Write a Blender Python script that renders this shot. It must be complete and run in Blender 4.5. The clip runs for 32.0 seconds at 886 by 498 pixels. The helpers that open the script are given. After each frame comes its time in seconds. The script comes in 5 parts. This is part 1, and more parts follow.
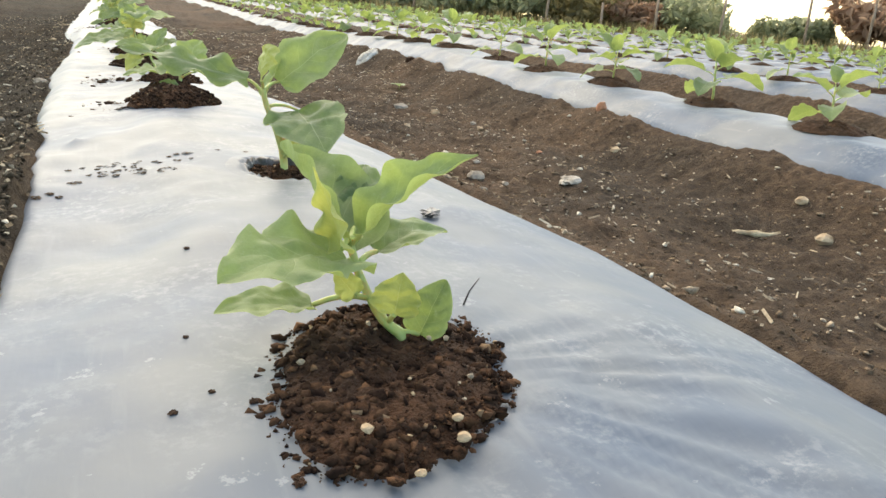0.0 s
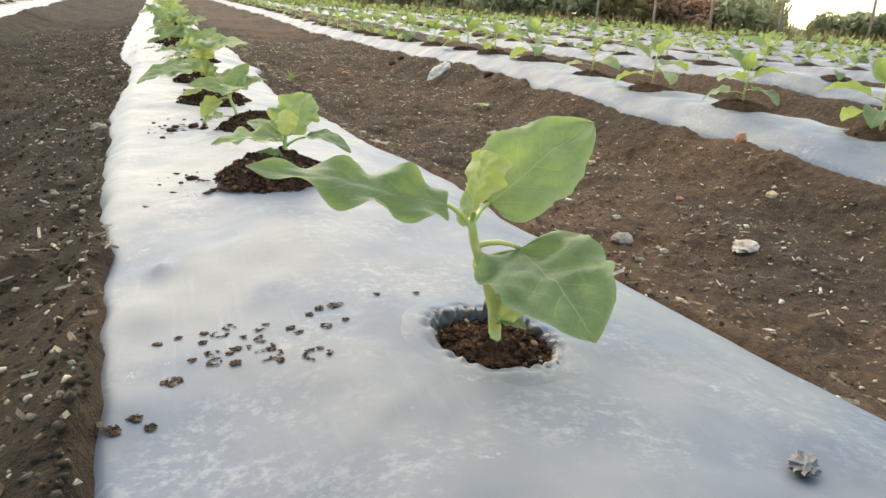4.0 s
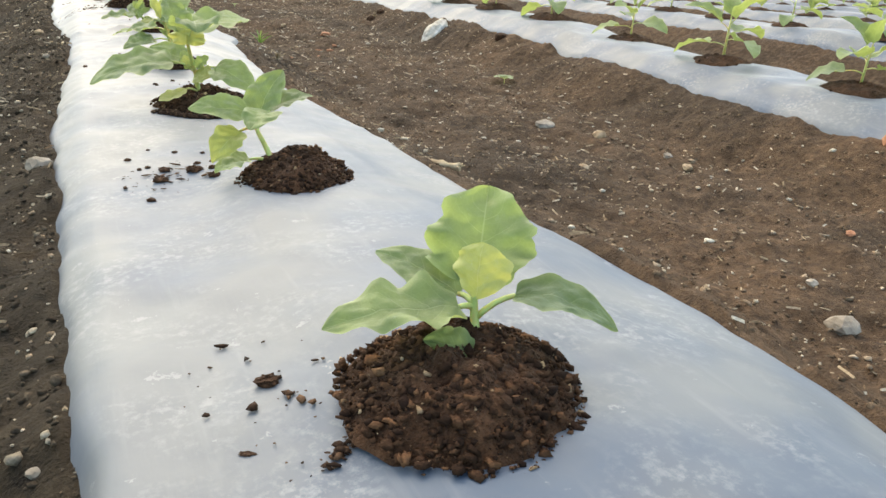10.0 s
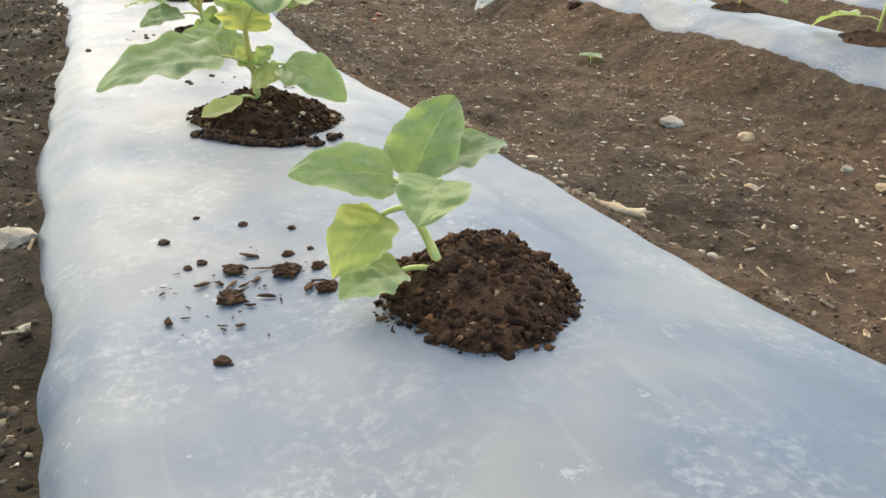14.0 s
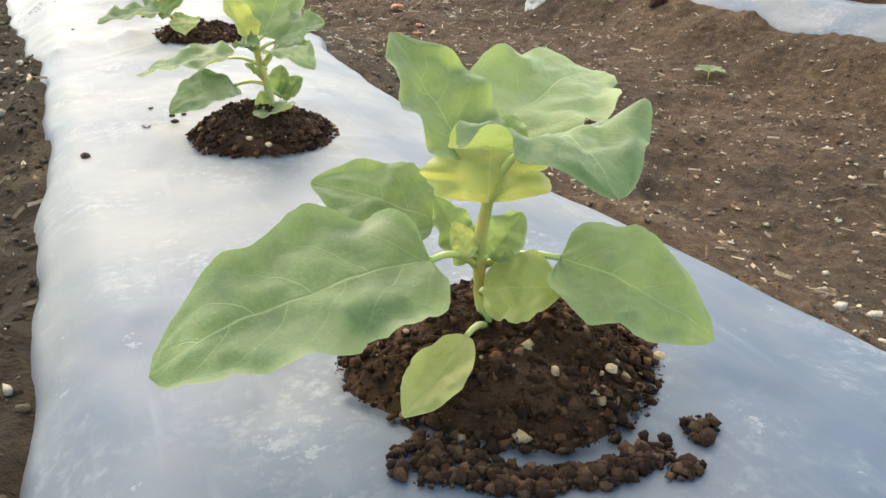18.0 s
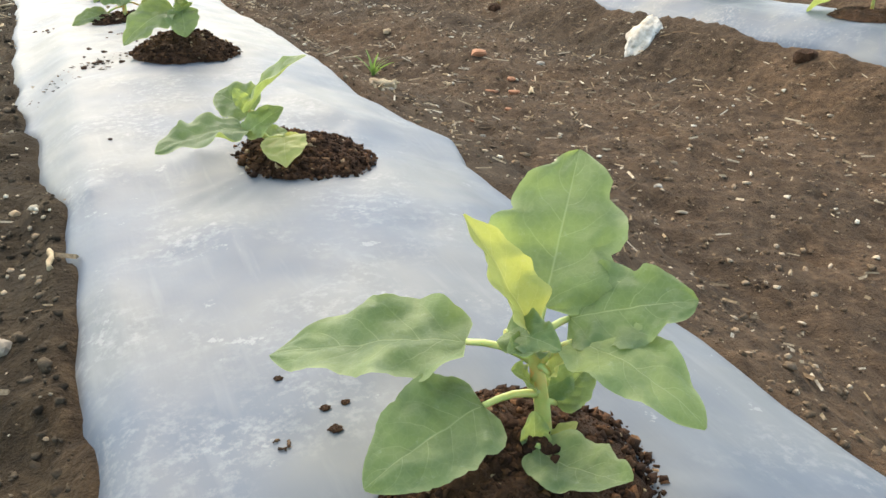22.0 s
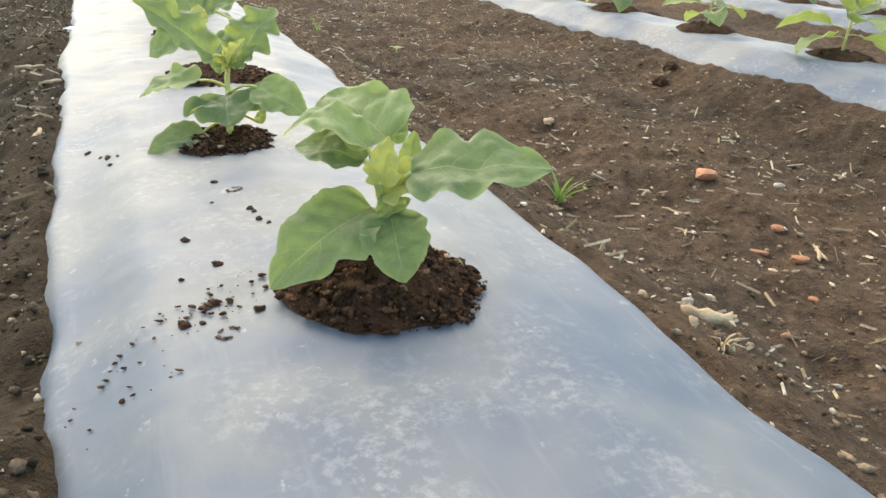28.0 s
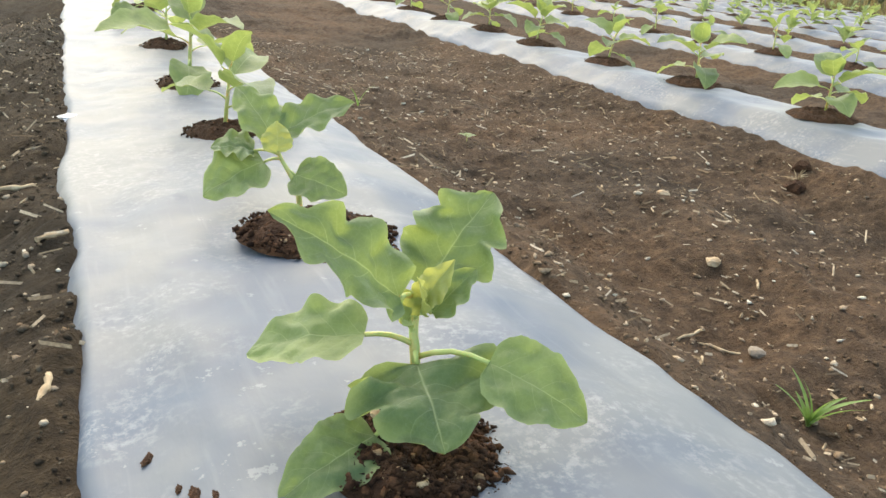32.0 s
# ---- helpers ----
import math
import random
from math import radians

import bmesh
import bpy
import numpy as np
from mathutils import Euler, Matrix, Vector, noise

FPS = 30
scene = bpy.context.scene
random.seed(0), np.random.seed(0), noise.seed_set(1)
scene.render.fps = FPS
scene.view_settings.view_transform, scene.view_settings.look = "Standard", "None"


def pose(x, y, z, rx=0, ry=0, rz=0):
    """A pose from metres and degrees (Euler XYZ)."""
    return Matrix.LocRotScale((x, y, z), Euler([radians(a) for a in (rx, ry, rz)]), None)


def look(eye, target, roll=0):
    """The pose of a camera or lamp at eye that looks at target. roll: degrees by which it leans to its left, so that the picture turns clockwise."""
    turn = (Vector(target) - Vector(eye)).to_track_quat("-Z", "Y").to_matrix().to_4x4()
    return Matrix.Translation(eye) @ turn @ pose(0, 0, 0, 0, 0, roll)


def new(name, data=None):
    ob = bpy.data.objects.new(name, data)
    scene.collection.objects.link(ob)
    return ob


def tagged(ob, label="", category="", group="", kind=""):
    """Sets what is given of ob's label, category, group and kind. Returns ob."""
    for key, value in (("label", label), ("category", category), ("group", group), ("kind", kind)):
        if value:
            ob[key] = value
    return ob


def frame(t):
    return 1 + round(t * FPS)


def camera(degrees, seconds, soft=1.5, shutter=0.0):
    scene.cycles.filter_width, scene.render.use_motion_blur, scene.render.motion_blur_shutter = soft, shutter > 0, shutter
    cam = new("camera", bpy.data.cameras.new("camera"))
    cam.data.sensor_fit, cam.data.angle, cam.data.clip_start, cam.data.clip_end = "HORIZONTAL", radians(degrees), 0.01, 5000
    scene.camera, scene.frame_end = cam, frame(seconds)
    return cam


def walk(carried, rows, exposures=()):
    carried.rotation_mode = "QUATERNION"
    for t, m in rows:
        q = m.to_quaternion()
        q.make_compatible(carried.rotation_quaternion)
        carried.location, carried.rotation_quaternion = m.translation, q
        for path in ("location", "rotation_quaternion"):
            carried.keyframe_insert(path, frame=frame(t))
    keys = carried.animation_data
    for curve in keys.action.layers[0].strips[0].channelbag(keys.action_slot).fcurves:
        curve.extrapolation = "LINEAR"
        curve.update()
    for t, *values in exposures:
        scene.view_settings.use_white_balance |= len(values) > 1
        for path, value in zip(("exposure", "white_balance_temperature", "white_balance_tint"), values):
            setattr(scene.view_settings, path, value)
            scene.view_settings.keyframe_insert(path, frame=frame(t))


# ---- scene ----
cam = camera(57.0, 32.0)
PATH = [
    (0, (0.3932, 0.6797, 0.1862), (1.332, 2.886, -0.520), 5.10),
    (0.5, (0.3999, 0.7059, 0.1850), (1.260, 2.929, -0.568), 4.80),
    (1, (0.4154, 0.7343, 0.2100), (1.193, 2.976, -0.576), 3.10),
    (1.5, (0.3804, 0.8037, 0.1800), (1.125, 3.060, -0.600), 3.20),
    (2, (0.3906, 0.8885, 0.1725), (1.133, 3.146, -0.605), 2.20),
    (2.5, (0.3962, 0.9259, 0.1725), (1.142, 3.183, -0.600), 2.20),
    (3, (0.3843, 0.9574, 0.1925), (1.135, 3.227, -0.540), 3.20),
    (3.5, (0.3614, 1.0053, 0.2113), (1.118, 3.284, -0.488), 3.70),
    (5.5, (0.3550, 1.2155, 0.2250), (1.424, 3.316, -0.609), 4.50),
    (6, (0.3571, 1.2592, 0.2313), (1.404, 3.369, -0.606), 4.20),
    (6.5, (0.3528, 1.3043, 0.2313), (1.385, 3.415, -0.624), 4.40),
    (7, (0.3558, 1.3317, 0.2413), (1.373, 3.448, -0.616), 4.80),
    (7.5, (0.3338, 1.3621, 0.2425), (1.327, 3.488, -0.620), 5.30),
    (8, (0.3334, 1.4059, 0.2525), (1.323, 3.530, -0.619), 4.40),
    (8.5, (0.3129, 1.4487, 0.2513), (1.278, 3.583, -0.624), 5.40),
    (9, (0.2925, 1.4978, 0.2363), (1.259, 3.638, -0.623), 5.40),
    (9.5, (0.2951, 1.5766, 0.2375), (1.263, 3.715, -0.623), 5.40),
    (10, (0.3149, 1.6400, 0.2338), (1.287, 3.773, -0.635), 4.40),
    (10.5, (0.3258, 1.6910, 0.2413), (1.330, 3.796, -0.660), 4.10),
    (11, (0.3204, 1.7349, 0.2350), (1.326, 3.830, -0.686), 5.00),
    (11.5, (0.3175, 1.7875, 0.2400), (1.318, 3.887, -0.680), 5.30),
    (12, (0.3082, 1.8289, 0.2325), (1.278, 3.940, -0.691), 5.80),
    (12.5, (0.2965, 1.8741, 0.2288), (1.261, 3.976, -0.719), 6.60),
    (13, (0.2954, 1.9541, 0.2225), (1.261, 4.056, -0.725), 5.70),
    (13.5, (0.3141, 2.0238, 0.2038), (1.285, 4.122, -0.749), 4.90),
    (14, (0.3178, 2.0900, 0.1988), (1.270, 4.187, -0.775), 4.80),
    (14.5, (0.3151, 2.1513, 0.2013), (1.269, 4.241, -0.782), 3.90),
    (15, (0.3102, 2.2289, 0.2038), (1.262, 4.319, -0.784), 3.90),
    (15.5, (0.2888, 2.2880, 0.2063), (1.255, 4.364, -0.797), 5.60),
    (17.5, (0.3083, 2.5502, 0.1938), (1.250, 4.637, -0.811), 2.80),
    (18, (0.3070, 2.6153, 0.1875), (1.302, 4.673, -0.823), 2.00),
    (18.5, (0.3129, 2.6702, 0.1888), (1.373, 4.693, -0.826), 1.50),
    (19, (0.3021, 2.6929, 0.1925), (1.371, 4.703, -0.839), 2.30),
    (19.5, (0.2993, 2.7517, 0.2038), (1.392, 4.747, -0.834), 3.10),
    (20, (0.2993, 2.8217, 0.2113), (1.388, 4.822, -0.820), 3.80),
    (20.5, (0.3083, 2.9040, 0.2100), (1.340, 4.938, -0.816), 3.80),
    (21, (0.3103, 2.9478, 0.2138), (1.326, 4.990, -0.811), 3.00),
    (21.5, (0.2975, 3.0042, 0.2150), (1.295, 5.055, -0.810), 2.50),
    (22, (0.3012, 3.0729, 0.2238), (1.297, 5.133, -0.784), 2.80),
    (22.5, (0.2871, 3.1219, 0.2200), (1.289, 5.184, -0.777), 3.90),
    (23, (0.2897, 3.1994, 0.2350), (1.296, 5.272, -0.736), 5.30),
    (23.5, (0.2821, 3.2683, 0.2213), (1.211, 5.400, -0.696), 6.00),
    (24, (0.2728, 3.3097, 0.2075), (1.091, 5.478, -0.729), 6.20),
    (24.5, (0.2973, 3.3493, 0.1963), (1.058, 5.531, -0.756), 5.50),
    (25, (0.3181, 3.3939, 0.2000), (1.078, 5.580, -0.746), 5.50),
    (25.5, (0.3162, 3.4315, 0.2075), (1.081, 5.621, -0.727), 5.20),
    (27.5, (0.2909, 3.6555, 0.2170), (1.213, 5.790, -0.750), 4.76),
    (28, (0.2966, 3.7393, 0.2455), (1.221, 5.871, -0.723), 4.86),
    (28.5, (0.3013, 3.7788, 0.2610), (1.229, 5.911, -0.706), 4.96),
    (29, (0.2886, 3.8432, 0.2705), (1.193, 5.997, -0.669), 5.34),
    (29.2, (0.2811, 3.8772, 0.2695), (1.168, 6.049, -0.648), 5.33),
    (29.5, (0.2763, 3.9262, 0.2643), (1.154, 6.109, -0.632), 5.62),
    (30, (0.2788, 3.9678, 0.2647), (1.233, 6.127, -0.610), 6.33),
    (30.5, (0.2651, 4.0157, 0.2644), (1.270, 6.156, -0.600), 7.14),
    (31, (0.2667, 4.0848, 0.2566), (1.257, 6.233, -0.606), 7.24),
    (31.5, (0.2531, 4.1591, 0.2519), (1.244, 6.308, -0.612), 6.44),
    (32, (0.2403, 4.2577, 0.2669), (1.266, 6.388, -0.600), 6.55),
]
walk(cam, [(t, look(eye, target, roll)) for t, eye, target, roll in PATH], [(0.0, 1.88, 7800, 4), (3.5, 1.84, 7800, 4), (8.0, 1.98, 7800, 4), (13.0, 2.0, 7800, 4), (18.0, 2.12, 7800, 4), (24.0, 2.08, 7800, 4), (28.0, 2.02, 7800, 4), (32.0, 2.05, 7800, 4)])

# world, sun, exposure
SUN_AZ, SUN_EL = radians(0.0), radians(42.0)
world = bpy.data.worlds.new("world")
scene.world = world
world.use_nodes = True
wn = world.node_tree.nodes
sky = wn.new("ShaderNodeTexSky")
sky.sky_type = "NISHITA"
sky.sun_disc = False
sky.sun_elevation, sky.sun_rotation = SUN_EL, SUN_AZ
sky.air_density, sky.dust_density, sky.ozone_density = 1.0, 1.6, 1.0
wn["Background"].inputs["Strength"].default_value = 0.15
world.node_tree.links.new(sky.outputs["Color"], wn["Background"].inputs["Color"])

sun_data = bpy.data.lights.new("sun", "SUN")
sun_data.energy, sun_data.angle, sun_data.color = 0.8, radians(110.0), (1.0, 0.86, 0.66)
sun = new("sun", sun_data)
sun_dir = Vector((math.sin(SUN_AZ) * math.cos(SUN_EL), math.cos(SUN_AZ) * math.cos(SUN_EL), math.sin(SUN_EL)))
sun.matrix_world = look(Vector((0, 3, 2)) + 20 * sun_dir, (0, 3, 0))


# ---------- node helpers ----------
def material(name, rough=0.8):
    m = bpy.data.materials.new(name)
    m.use_nodes = True
    p = m.node_tree.nodes["Principled BSDF"]
    p.inputs["Roughness"].default_value = rough
    return m, m.node_tree.nodes, m.node_tree.links, p


def tex_noise(nodes, links, scale, detail=6.0, rough=0.6, coord="Object"):
    c = nodes.new("ShaderNodeTexCoord")
    n = nodes.new("ShaderNodeTexNoise")
    n.inputs["Scale"].default_value, n.inputs["Detail"].default_value, n.inputs["Roughness"].default_value = scale, detail, rough
    links.new(c.outputs[coord], n.inputs["Vector"])
    return n


def ramp(nodes, links, source, stops):
    r = nodes.new("ShaderNodeValToRGB")
    el = r.color_ramp.elements
    while len(el) < len(stops):
        el.new(0.5)
    for e, (pos, col) in zip(el, stops):
        e.position, e.color = pos, (*col, 1)
    links.new(source, r.inputs["Fac"])
    return r


def mix(nodes, links, fac, a, b, mode="MIX"):
    m = nodes.new("ShaderNodeMix")
    m.data_type, m.blend_type = "RGBA", mode
    for sock, val in ((m.inputs[0], fac), (m.inputs[6], a), (m.inputs[7], b)):
        if isinstance(val, (int, float)):
            sock.default_value = val
        elif isinstance(val, tuple):
            sock.default_value = (*val, 1)
        else:
            links.new(val, sock)
    return m.outputs[2]


def maths(nodes, links, op, a, b=0.0, clamp=False):
    m = nodes.new("ShaderNodeMath")
    m.operation, m.use_clamp = op, clamp
    for sock, val in ((m.inputs[0], a), (m.inputs[1], b)):
        if isinstance(val, (int, float)):
            sock.default_value = val
        else:
            links.new(val, sock)
    return m.outputs[0]


def bump(nodes, links, p, height, strength, dist):
    b = nodes.new("ShaderNodeBump")
    b.inputs["Strength"].default_value, b.inputs["Distance"].default_value = strength, dist
    links.new(height, b.inputs["Height"])
    links.new(b.outputs["Normal"], p.inputs["Normal"])


# ---------- materials ----------
def soil_material(name, dark, mid, light, field=False):
    m, n, l, p = material(name, 0.95)
    big = tex_noise(n, l, 1.7, 4, 0.55)
    fine = tex_noise(n, l, 55, 8, 0.72)
    grit = tex_noise(n, l, 260, 3, 0.7)
    c1 = ramp(n, l, fine.outputs["Fac"], [(0.3, dark), (0.55, mid), (0.78, light)])
    patch = ramp(n, l, big.outputs["Fac"], [(0.36, (0.66, 0.66, 0.67)), (0.64, (1.28, 1.13, 1.0))])
    col = mix(n, l, 1.0, c1.outputs["Color"], patch.outputs["Color"], "MULTIPLY")
    speck = ramp(n, l, grit.outputs["Fac"], [(0.66, (0, 0, 0)), (0.74, (1, 1, 1))])
    col = mix(n, l, maths(n, l, "MULTIPLY", speck.outputs["Color"], 0.25), col, (0.3, 0.23, 0.16))
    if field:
        # the furrow left of the first bed is darker and less red
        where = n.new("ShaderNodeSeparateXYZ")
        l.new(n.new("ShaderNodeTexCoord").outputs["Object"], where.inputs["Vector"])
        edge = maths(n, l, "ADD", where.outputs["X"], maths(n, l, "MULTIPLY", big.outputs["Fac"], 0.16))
        darker = ramp(n, l, edge, [(0.36, (0.41, 0.455, 0.43)), (0.46, (1, 1, 1))])
        col = mix(n, l, 1.0, col, darker.outputs["Color"], "MULTIPLY")
    l.new(col, p.inputs["Base Color"])
    # sheen brightens soil seen at grazing angles, standing in for distant haze
    p.inputs["Sheen Weight"].default_value = 0.04
    p.inputs["Sheen Roughness"].default_value, p.inputs["Sheen Tint"].default_value = 0.55, (0.95, 0.84, 0.72, 1)
    p.inputs["Specular IOR Level"].default_value = 0.1
    bump(n, l, p, maths(n, l, "ADD", fine.outputs["Fac"], maths(n, l, "MULTIPLY", grit.outputs["Fac"], 0.8)), 1.0, 0.006)
    return m


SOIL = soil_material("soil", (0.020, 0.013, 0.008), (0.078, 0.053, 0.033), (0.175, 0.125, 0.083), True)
HEAP = soil_material("heap_soil", (0.022, 0.012, 0.007), (0.062, 0.033, 0.019), (0.12, 0.066, 0.038))


def clod_material(name, stops):
    m, n, l, p = material(name, 0.93)
    info = n.new("ShaderNodeNewGeometry")
    fine = tex_noise(n, l, 300, 4, 0.65)
    c = ramp(n, l, info.outputs["Random Per Island"], stops)
    shade = ramp(n, l, fine.outputs["Fac"], [(0.3, (0.6, 0.6, 0.6)), (0.7, (1.25, 1.25, 1.25))])
    l.new(mix(n, l, 1.0, c.outputs["Color"], shade.outputs["Color"], "MULTIPLY"), p.inputs["Base Color"])
    p.inputs["Specular IOR Level"].default_value = 0.08
    bump(n, l, p, fine.outputs["Fac"], 0.9, 0.002)
    return m


CLOD = clod_material("clods", [(0.0, (0.078, 0.053, 0.034)), (0.5, (0.120, 0.084, 0.054)), (0.92, (0.185, 0.134, 0.090)), (1.0, (0.46, 0.38, 0.27))])
# darker, greyer clods for the furrow left of the first bed
DARK_CLOD = clod_material("dark_clods", [(0.0, (0.034, 0.026, 0.018)), (0.5, (0.062, 0.047, 0.032)), (0.88, (0.11, 0.084, 0.058)), (1.0, (0.40, 0.34, 0.25))])
HEAPCLOD = clod_material("heap_clods", [(0.0, (0.018, 0.010, 0.007)), (0.45, (0.042, 0.022, 0.013)), (0.86, (0.082, 0.042, 0.023)), (0.965, (0.14, 0.070, 0.036)), (1.0, (0.42, 0.31, 0.19))])
PEBBLE = clod_material("pebbles", [(0.0, (0.17, 0.115, 0.07)), (0.4, (0.30, 0.22, 0.145)), (0.8, (0.48, 0.39, 0.28)), (1.0, (0.72, 0.65, 0.52))])
STRAW = clod_material("straw", [(0.0, (0.14, 0.09, 0.055)), (0.5, (0.32, 0.24, 0.15)), (0.85, (0.48, 0.38, 0.26)), (1.0, (0.64, 0.55, 0.42))])
MUD = clod_material("mud", [(0.0, (0.022, 0.013, 0.008)), (0.6, (0.065, 0.039, 0.023)), (1.0, (0.15, 0.10, 0.064))])
CRUMB = clod_material("crumbs", [(0.0, (0.018, 0.010, 0.007)), (0.7, (0.052, 0.029, 0.018)), (1.0, (0.11, 0.064, 0.038))])


def stone_material(name, a, b, rough=0.85):
    m, n, l, p = material(name, rough)
    f = tex_noise(n, l, 60, 6, 0.65)
    g = tex_noise(n, l, 9, 3, 0.5)
    c = ramp(n, l, f.outputs["Fac"], [(0.32, a), (0.68, b)])
    d = ramp(n, l, g.outputs["Fac"], [(0.4, (0.72, 0.68, 0.62)), (0.6, (1.05, 1.05, 1.05))])
    l.new(mix(n, l, 1.0, c.outputs["Color"], d.outputs["Color"], "MULTIPLY"), p.inputs["Base Color"])
    bump(n, l, p, f.outputs["Fac"], 0.8, 0.004)
    return m


WHITE_ROCK = stone_material("white_rock", (0.42, 0.38, 0.32), (0.72, 0.68, 0.61))
GREY_STONE = stone_material("grey_stone", (0.19, 0.16, 0.125), (0.35, 0.30, 0.235))
PALE_STONE = stone_material("pale_stone", (0.28, 0.245, 0.195), (0.50, 0.45, 0.38))
TAN_STONE = stone_material("tan_stone", (0.30, 0.2, 0.11), (0.55, 0.42, 0.27))
ORANGE_STONE = stone_material("orange_stone", (0.34, 0.14, 0.07), (0.5, 0.24, 0.13))
DRY_STALK = stone_material("dry_stalk", (0.3, 0.21, 0.12), (0.6, 0.49, 0.32))
FOIL = stone_material("foil", (0.5, 0.5, 0.5), (0.85, 0.86, 0.88), 0.3)


def film_material(name):
    m, n, l, p = material(name, 0.4)
    big = tex_noise(n, l, 7.5, 3, 0.5)
    wide = tex_noise(n, l, 2.6, 3, 0.5)
    mid = tex_noise(n, l, 9, 4, 0.55)
    dust = tex_noise(n, l, 120, 6, 0.7)
    fleck = tex_noise(n, l, 34, 5, 0.75)
    tone = ramp(n, l, maths(n, l, "ADD", maths(n, l, "MULTIPLY", big.outputs["Fac"], 0.55), maths(n, l, "MULTIPLY", wide.outputs["Fac"], 0.45)),
                [(0.40, (0.079, 0.104, 0.142)), (0.47, (0.101, 0.120, 0.149)), (0.56, (0.136, 0.148, 0.160))])
    # scuffs: brushed streaks and crusts of dried water
    mask = maths(n, l, "MULTIPLY", ramp(n, l, mid.outputs["Fac"], [(0.45, (0, 0, 0)), (0.66, (1, 1, 1))]).outputs["Color"],
                 ramp(n, l, dust.outputs["Fac"], [(0.48, (0, 0, 0)), (0.64, (1, 1, 1))]).outputs["Color"])
    crust = ramp(n, l, fleck.outputs["Fac"], [(0.635, (0, 0, 0)), (0.67, (1, 1, 1))])
    streak = n.new("ShaderNodeTexNoise")
    c = n.new("ShaderNodeTexCoord")
    mp = n.new("ShaderNodeMapping")
    mp.inputs["Scale"].default_value, mp.inputs["Rotation"].default_value = (95, 9, 20), (0, 0, 0.35)
    l.new(c.outputs["Object"], mp.inputs["Vector"])
    l.new(mp.outputs["Vector"], streak.inputs["Vector"])
    streak.inputs["Scale"].default_value, streak.inputs["Detail"].default_value = 1.0, 5.0
    lines = ramp(n, l, streak.outputs["Fac"], [(0.58, (0, 0, 0)), (0.74, (1, 1, 1))])
    worn = maths(n, l, "MAXIMUM", maths(n, l, "MULTIPLY", mask, 0.26), maths(n, l, "MAXIMUM", maths(n, l, "MULTIPLY", crust.outputs["Color"], 0.22), maths(n, l, "MULTIPLY", lines.outputs["Color"], 0.075)))
    l.new(mix(n, l, worn, tone.outputs["Color"], (0.5, 0.5, 0.48)), p.inputs["Base Color"])
    l.new(maths(n, l, "ADD", maths(n, l, "MULTIPLY", worn, 0.4), 0.50), p.inputs["Roughness"])
    p.inputs["Metallic"].default_value = 0.09
    p.inputs["Specular IOR Level"].default_value = 0.12
    wave = n.new("ShaderNodeTexNoise")
    mw = n.new("ShaderNodeMapping")
    mw.inputs["Scale"].default_value = (30, 14, 20)
    l.new(c.outputs["Object"], mw.inputs["Vector"])
    l.new(mw.outputs["Vector"], wave.inputs["Vector"])
    wave.inputs["Scale"].default_value, wave.inputs["Detail"].default_value = 1.0, 4.0
    bump(n, l, p, maths(n, l, "ADD", wave.outputs["Fac"], maths(n, l, "ADD", maths(n, l, "MULTIPLY", mid.outputs["Fac"], 1.5), maths(n, l, "MULTIPLY", streak.outputs["Fac"], 0.25))), 0.2, 0.005)
    return m


FILM = film_material("silver_film")
BLACK_FILM, _n, _l, _p = material("black_film", 0.35)
_f = tex_noise(_n, _l, 90, 5, 0.7)
_l.new(ramp(_n, _l, _f.outputs["Fac"], [(0.4, (0.012, 0.012, 0.013)), (0.75, (0.06, 0.055, 0.05))]).outputs["Color"], _p.inputs["Base Color"])
bump(_n, _l, _p, _f.outputs["Fac"], 0.5, 0.003)


